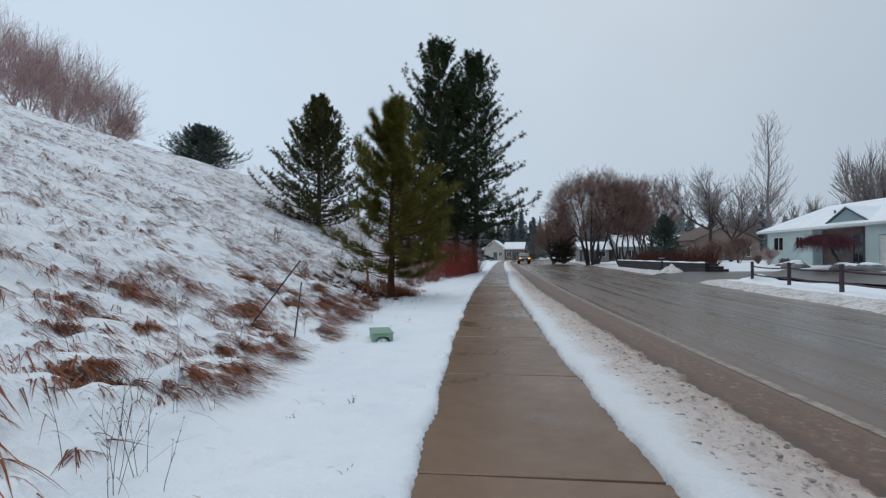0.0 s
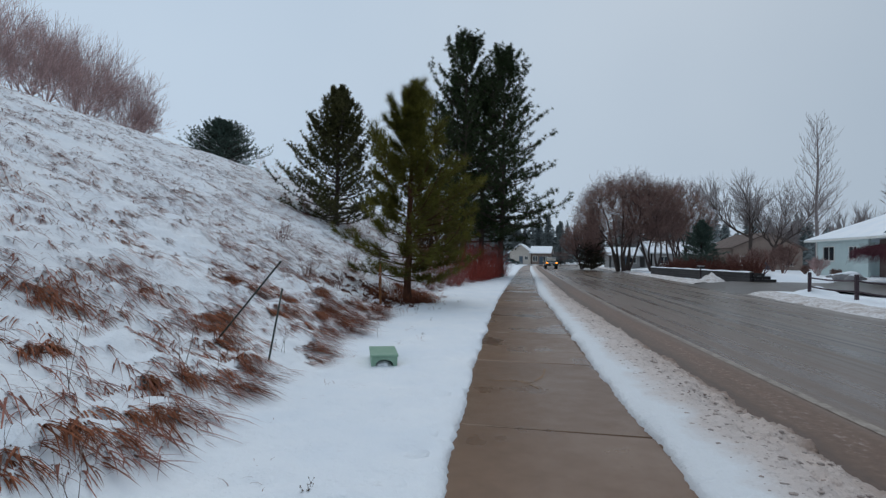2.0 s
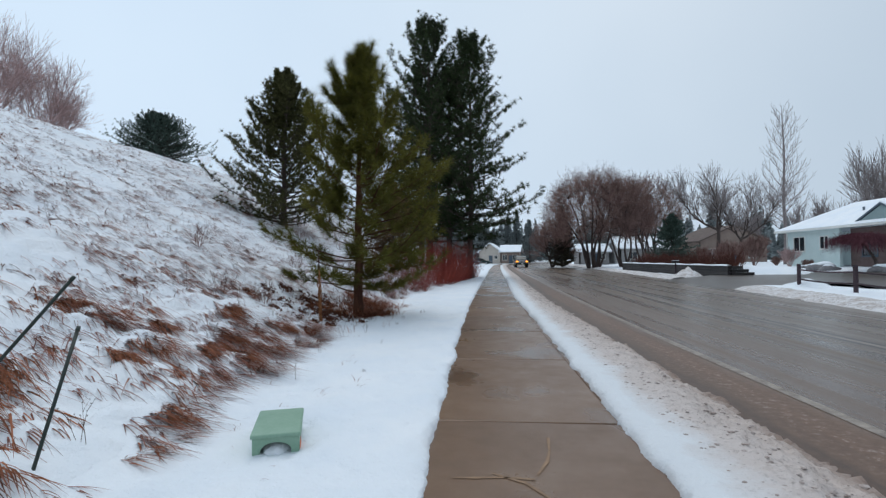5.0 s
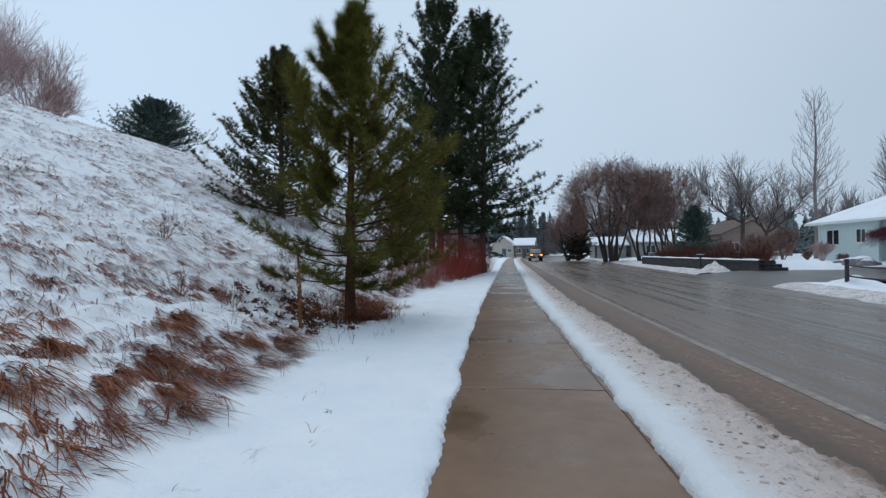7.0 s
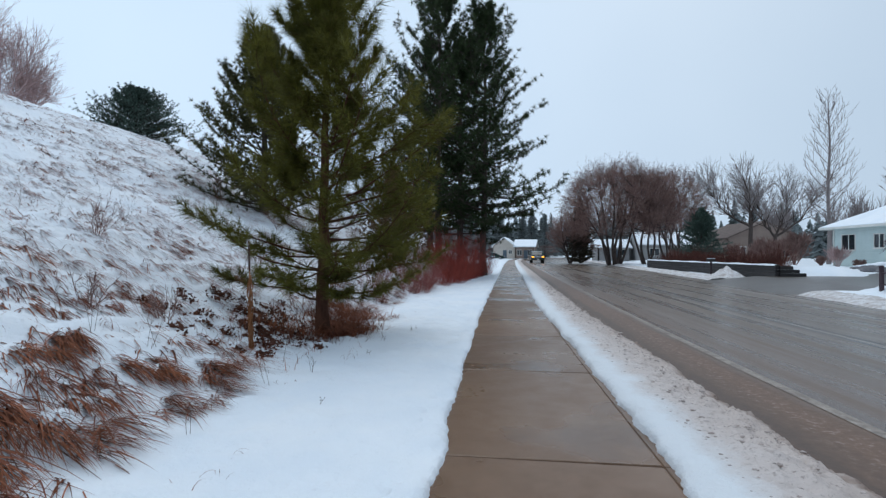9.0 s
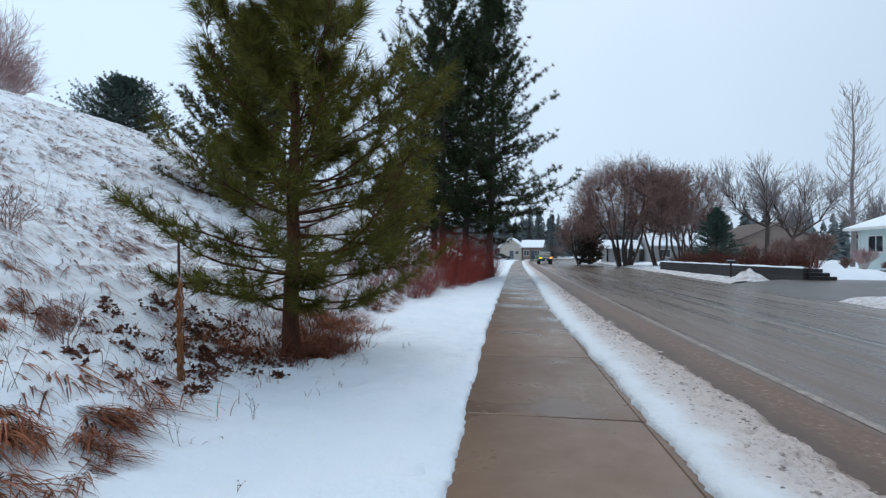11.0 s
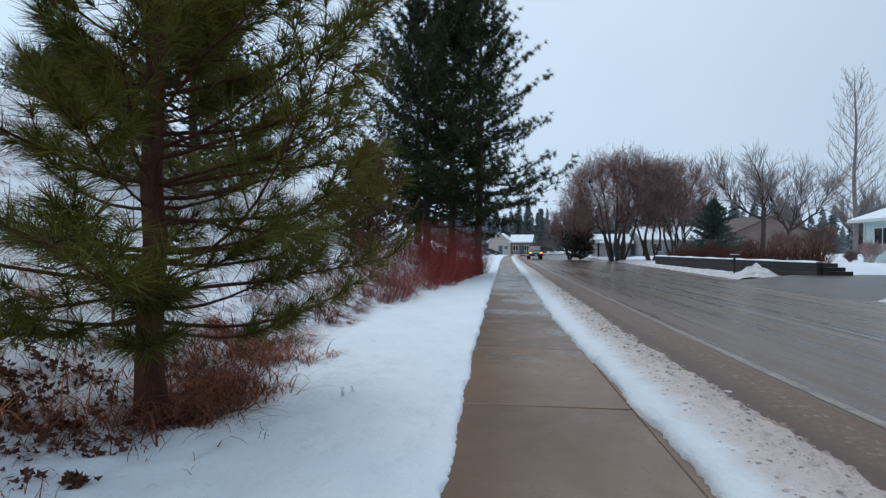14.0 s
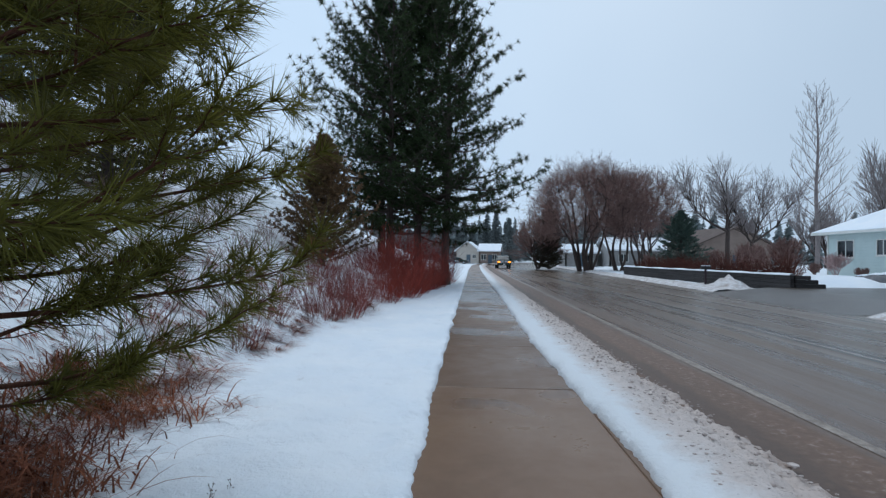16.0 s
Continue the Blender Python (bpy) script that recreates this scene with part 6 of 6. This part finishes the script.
def plain_house(name, label, at, turn, wide, deep, high, rise, wall_mat, roof_mat, along="y", windows=()):
    """A gabled house with its front along y = 0 from x = 0 to wide."""
    h = thing(name, at, label, "house", "", turn)
    part("wall", holed_wall(wide, high, 0.25, list(windows)), wall_mat, h)
    for wd in windows:
        window(h, Matrix(), *wd)
    for m, ln in ((pose(wide, 0.001, 0, 0, 0, 90), deep), (pose(0, deep, 0, 0, 0, -90), deep), (pose(wide, deep, 0, 0, 0, 180), wide)):
        w = part("wall", holed_wall(ln, high, 0.25, []), wall_mat, h)
        w.matrix_basis = m
    if along == "y":
        for y in (0.002, deep - 0.252):
            part("gable", prism([(0, high), (wide / 2, high + rise), (wide, high)], y, y + 0.25, "y"), wall_mat, h)
        part("roof", gable_roof(-0.5, wide + 0.5, -0.5, deep + 0.5, high - rise / wide, rise + rise / wide, 0.22, "y"), roof_mat, h)
    else:
        for x in (0.002, wide - 0.252):
            part("gable", prism([(0, high), (deep / 2, high + rise), (deep, high)], x, x + 0.25, "x"), wall_mat, h)
        part("roof", gable_roof(-0.5, wide + 0.5, -0.5, deep + 0.5, high - rise / deep, rise + rise / deep, 0.22, "x"), roof_mat, h)
    part("door", box_bm((wide * 0.46, -0.04, 0.0), (wide * 0.46 + 0.95, -0.002, 2.05), 0.01), TRIM_DARK, h)
    return h


plain_house("tan_house", "tan house with a low gable behind the bare garden trees", (32.5, 84.0, 0.3), 6, 10.5, 9, 3.6, 2.3, SIDING_TAN, ROOF_BROWN, "y", [(1.2, 1.0, 2.6, 2.3), (7.6, 1.0, 9.0, 2.3)])
plain_house("grey_house", "light grey house with a snowy roof behind the willows", (23.5, 96.0, 0.2), 0, 13, 9, 3.0, 2.0, SIDING_GREY, SNOW, "x", [(1.5, 1.0, 3.0, 2.2), (8.5, 1.0, 10.5, 2.2)])
plain_house("grey_house", "low pale outbuilding with a snowy roof behind the willows", (17.0, 100.0, 0.2), 0, 5.5, 6, 2.5, 1.3, SIDING_GREY, SNOW, "x", [(3.6, 1.0, 4.8, 2.0)])
plain_house("end_house", "pale house with a snow-covered roof at the bend of the road", (-2.6, 131.0, 0.2), -8, 5.4, 9, 3.1, 2.0, SIDING_BEIGE, SNOW, "y", [(3.9, 1.2, 4.7, 2.0)])
wing = plain_house("end_house", "brown-fronted wing of the house at the bend", (2.85, 130.2, 0.2), -8, 4.6, 8, 3.0, 1.6, SIDING_TAN, SNOW, "x", [(0.5, 0.9, 1.6, 2.1), (3.1, 0.9, 4.1, 2.1)])
plain_house("far_cottage", "small far cottage with a snowy roof among trees", (31.0, 190.0, 0.2), -10, 8, 8, 3.0, 2.2, SIDING_GREY, SNOW, "x", [(1.0, 1.0, 2.0, 2.0), (5.5, 1.0, 6.8, 2.0)])

# ---- far woods: one uncountable belt, its needles paled to stand in for haze ----
frng = np.random.default_rng(12)
FV, FF, TV, TF = [], [], [], []
fo = to = 0
for i in range(560):
    if i < 430:
        y = frng.uniform(168, 270)
        x = frng.uniform(-60, 100)
        h = frng.uniform(10, 19)
    else:
        y = frng.uniform(120, 230)
        x = frng.uniform(45, 200)
        h = frng.uniform(7, 13)
    if abs(x - float(pave_x(y)) - 5) < 11:
        continue
    n = 110
    t = frng.random(n) ** 0.8
    a = frng.random(n) * 6.283
    r = h * 0.2 * (1 - t) ** 0.75 + 0.2
    d = np.stack([np.cos(a), np.sin(a), np.full(n, -0.25)], 1)
    p = np.stack([x + 0 * t, y + 0 * t, h * (0.08 + 0.9 * t)], 1)
    up = np.stack([-np.sin(a), np.cos(a), 0 * a], 1)
    tip = p + d * r[:, None] * frng.uniform(0.8, 1.35, (n, 1))
    w_ = (0.30 * r + 0.25)[:, None]
    mid_ = p + d * (r * 0.55)[:, None]
    v = np.stack([p + [0, 0, 0.5], mid_ - up * w_ + [0, 0, -0.3], tip, mid_ + up * w_ + [0, 0, 0.25]], 1).reshape(-1, 3)
    FV.append(v), FF.append(np.arange(4 * n).reshape(-1, 4) + fo)
    fo += 4 * n
woods = np_part("far_woods", np.concatenate(FV), np.concatenate(FF), NEEDLE_HAZED, None, "belt of distant conifers, greyed by haze put into their colour")
tagged(woods, "", "woods", "", "stuff")
# single far trees, with the same haze painted into their needles
for i, (x, y, h) in enumerate([(9.5, 176, 16.5), (13.5, 171, 14), (6.5, 182, 13.5), (1.5, 185, 12), (-3.0, 175, 11.5)]):
    conifer("far_conifer", "far conifer at the bend of the road, haze put into its needle colour", (x, y, 0.1), h, h * 0.17, 0.8, 0.8, 6, NEEDLE_HAZED, BARK_DARK, 950 + i, needle=0.7, nwidth=0.10, count=7, twigs=5, tufts=1, low=-15, high=40, curve=8, trunk_r=0.2, power=0.8, fill=0.15, group="far conifers")

# ---- vehicles ----


def wheel(parent, x, y, r):
    w = 0.13
    prof = [(-w, r * 0.62), (-w, r * 0.9), (-w * 0.7, r), (w * 0.7, r), (w, r * 0.9), (w, r * 0.62)]
    bm = bmesh.new()
    n = 20
    rings = []
    for k in range(n):
        a = 6.283185 * k / n
        rings.append([bm.verts.new((x + px, y + pr * math.cos(a), r + pr * math.sin(a))) for px, pr in prof])
    for k in range(n):
        q, s = rings[k], rings[(k + 1) % n]
        for j in range(len(prof)):
            bm.faces.new((q[j], q[(j + 1) % 6], s[(j + 1) % 6], s[j]))
    bmesh.ops.recalc_face_normals(bm, faces=bm.faces)
    wh = part("wheel", bm, BLACK, parent, "", True)
    bm = bmesh.new()
    bmesh.ops.create_cone(bm, segments=16, radius1=r * 0.61, radius2=r * 0.61, depth=w * 1.6, cap_ends=True, matrix=pose(x, y, r, 0, 90, 0))
    part("rim", bm, CHROME, wh)


def vehicle(name, label, at, turn, paint, pickup=True, lit=True):
    """A pickup or a saloon that looks along -y, 2 m wide."""
    c = thing(name, at, label, "car" if not pickup else "pickup", "", turn)
    if pickup:
        side = [(-2.85, 0.55), (-2.88, 0.95), (-2.75, 1.12), (-1.35, 1.22), (2.85, 1.22), (2.88, 0.6), (2.4, 0.52), (2.3, 0.82), (2.0, 0.95), (1.6, 0.95), (1.3, 0.82), (1.2, 0.5), (-1.35, 0.48), (-1.45, 0.82), (-1.75, 0.95), (-2.1, 0.95), (-2.4, 0.82), (-2.5, 0.52)]
        cab = [(-1.35, 1.221), (-0.65, 1.82), (-0.2, 1.92), (0.75, 1.9), (1.0, 1.221)]
        shield = [(-1.30, 1.27), (-0.72, 1.77), (-0.76, 1.80), (-1.35, 1.30)]
        wy, wr_, hz = (-1.92, 1.8), 0.41, 0.98
    else:
        side = [(-2.2, 0.35), (-2.25, 0.65), (-2.05, 0.8), (-1.0, 0.92), (1.7, 0.95), (2.2, 0.9), (2.25, 0.4), (1.75, 0.33), (1.6, 0.6), (1.2, 0.6), (1.05, 0.33), (-1.0, 0.3), (-1.15, 0.6), (-1.6, 0.6), (-1.75, 0.32)]
        cab = [(-1.0, 0.921), (-0.35, 1.38), (0.2, 1.45), (0.95, 1.4), (1.65, 0.951)]
        shield = [(-0.95, 0.97), (-0.42, 1.34), (-0.46, 1.37), (-1.0, 1.0)]
        wy, wr_, hz = (-1.38, 1.4), 0.32, 0.66
    hw = 1.0 if pickup else 0.88
    part("body", prism(side, -hw, hw, "x", 0.03), paint, c)
    cb = part("cab", prism(cab, -hw * 0.86, hw * 0.86, "x", 0.03), paint, c)
    part("windscreen", prism(shield, -hw * 0.76, hw * 0.76, "x"), GLASS_DARK, c)
    for s in (-1, 1):
        x = s * hw * 0.865
        gl = [(cab[0][0] + 0.35, cab[0][1] + 0.08), (cab[1][0] + 0.08, cab[1][1] - 0.1), (cab[3][0] - 0.08, cab[3][1] - 0.12), (cab[4][0] - 0.15, cab[4][1] + 0.08)]
        part("side_window", prism(gl, min(x, x + s * 0.01), max(x, x + s * 0.01), "x"), GLASS_DARK, c)
        part("mirror", box_bm((min(s * hw, s * (hw + 0.22)), cab[0][0] + 0.35, cab[0][1] + 0.03), (max(s * hw, s * (hw + 0.22)), cab[0][0] + 0.47, cab[0][1] + 0.26), 0.03), paint, c)
        for y in wy:
            wheel(c, s * (hw - 0.12), y, wr_)
        y0 = side[1][0]
        lamp = box_bm((min(s * hw * 0.62, s * hw * 0.95), y0 - 0.03, hz - 0.10), (max(s * hw * 0.62, s * hw * 0.95), y0 + 0.12, hz + 0.10), 0.02)
        part("headlight", lamp, HEADLIGHT if lit else CHROME, c, "lit amber headlight" if lit else "")
    y0 = side[1][0]
    g = part("grille", box_bm((-hw * 0.56, y0 - 0.04, hz - 0.19), (hw * 0.56, y0 + 0.1, hz + 0.15), 0.03), CHROME, c)
    for k in range(4):
        part("slat", box_bm((-hw * 0.5, y0 - 0.055, hz - 0.15 + k * 0.07), (hw * 0.5, y0 - 0.041, hz - 0.105 + k * 0.07)), BLACK, g)
    part("bumper", box_bm((-hw * 0.98, y0 - 0.12, hz - 0.45), (hw * 0.98, y0 + 0.1, hz - 0.23), 0.04), paint, c)
    part("number_plate", box_bm((-0.16, y0 - 0.135, hz - 0.42), (0.16, y0 - 0.122, hz - 0.26)), PLATE, c)
    return c


pk_y = 88.0
vehicle("pickup_truck", "dark green pickup truck with lit headlights on the wet road", (float(pave_x(pk_y)) + 4.1, pk_y, -0.07), 0, CAR_PAINT, True, True)
vehicle("parked_car", "dark blue car parked by the house at the bend", (-4.2, 112.0, 0.1), 70, CAR_BLUE, False, False)
vehicle("parked_car", "dark car parked beside the house at the bend", (-2.0, 122.0, 0.1), 80, CAR_PAINT, False, False)

# ---- pavement slabs ----
joint0, pitch_ = 13.2 - 2.55 * 7, 2.55
for k in range(54):
    a, b = joint0 + k * pitch_ + 0.006, joint0 + (k + 1) * pitch_ - 0.006
    bm = bmesh.new()
    rows_ = []
    for s in range(4):
        y = a + (b - a) * s / 3
        x = float(pave_x(y))
        e = 0.012 if s in (0, 3) else 0.0
        yy = y + (0.012 if s == 0 else -0.012 if s == 3 else 0)
        rows_.append([bm.verts.new((x - 0.82, y, -0.034)), bm.verts.new((x - 0.82, y, -0.006)), bm.verts.new((x - 0.808, yy, 0.0)), bm.verts.new((x + 0.708, yy, 0.0)), bm.verts.new((x + 0.72, y, -0.006)), bm.verts.new((x + 0.72, y, -0.034))])
    for s in range(3):
        for j in range(5):
            bm.faces.new((rows_[s][j], rows_[s][j + 1], rows_[s + 1][j + 1], rows_[s + 1][j]))
    for r in (rows_[0], rows_[3]):
        bm.faces.new(r)
    bmesh.ops.recalc_face_normals(bm, faces=bm.faces)
    part("slab", bm, CONCRETE, pavement)
    bm = bmesh.new()
    rows_ = []
    for t_ in range(4):
        y = a + (b - a) * t_ / 3
        x = float(pave_x(y))
        rows_.append([bm.verts.new((x + 0.7235, y, -0.034)), bm.verts.new((x + 0.7235, y, -0.008)), bm.verts.new((x + 0.730, y, -0.001)), bm.verts.new((x + 0.93, y, -0.001)), bm.verts.new((x + 0.94, y, -0.034))])
    for t_ in range(3):
        for j in range(4):
            bm.faces.new((rows_[t_][j], rows_[t_][j + 1], rows_[t_ + 1][j + 1], rows_[t_ + 1][j]))
    for r in (rows_[0], rows_[3]):
        bm.faces.new(r)
    bmesh.ops.recalc_face_normals(bm, faces=bm.faces)
    part("kerb_stone", bm, CONCRETE, pavement)

# thin dark strips across the pavement, far along it
for y, w in ((37.4, 0.35), (41.6, 0.5)):
    x = float(pave_x(y))
    part("dark_strip", box_bm((x - 0.80, y - w / 2, -0.02), (x + 0.58, y + w / 2, 0.005), 0.003), LANE, pavement, "dark strip across the pavement")

# pale spray marks on the pavement
MARK = two_tone("faded_orange_marking", (0.17, 0.105, 0.065), (0.33, 0.205, 0.12), 9, 0.6, 0.3)
for pts in ([(-0.44, 7.02), (-0.3, 7.03), (-0.1, 7.05), (0.06, 7.03)], [(0.08, 7.1), (0.16, 7.3), (0.2, 7.5), (0.22, 7.75)], [(-0.2, 7.1), (0.0, 6.98), (0.12, 6.8)]):
    bm = bmesh.new()
    prev = None
    for i, (x, y) in enumerate(pts):
        q = pts[min(i + 1, len(pts) - 1)]
        o = pts[max(i - 1, 0)]
        d = Vector((q[0] - o[0], q[1] - o[1], 0)).normalized()
        sd = Vector((-d.y, d.x, 0)) * (0.008 + 0.006 * (i % 2))
        row = [bm.verts.new(Vector((x, y, 0.004)) - sd), bm.verts.new(Vector((x, y, 0.004)) + sd)]
        if prev:
            bm.faces.new((prev[0], row[0], row[1], prev[1]))
        prev = row
    part("paint_mark", bm, MARK, pavement, "faded orange paint mark")
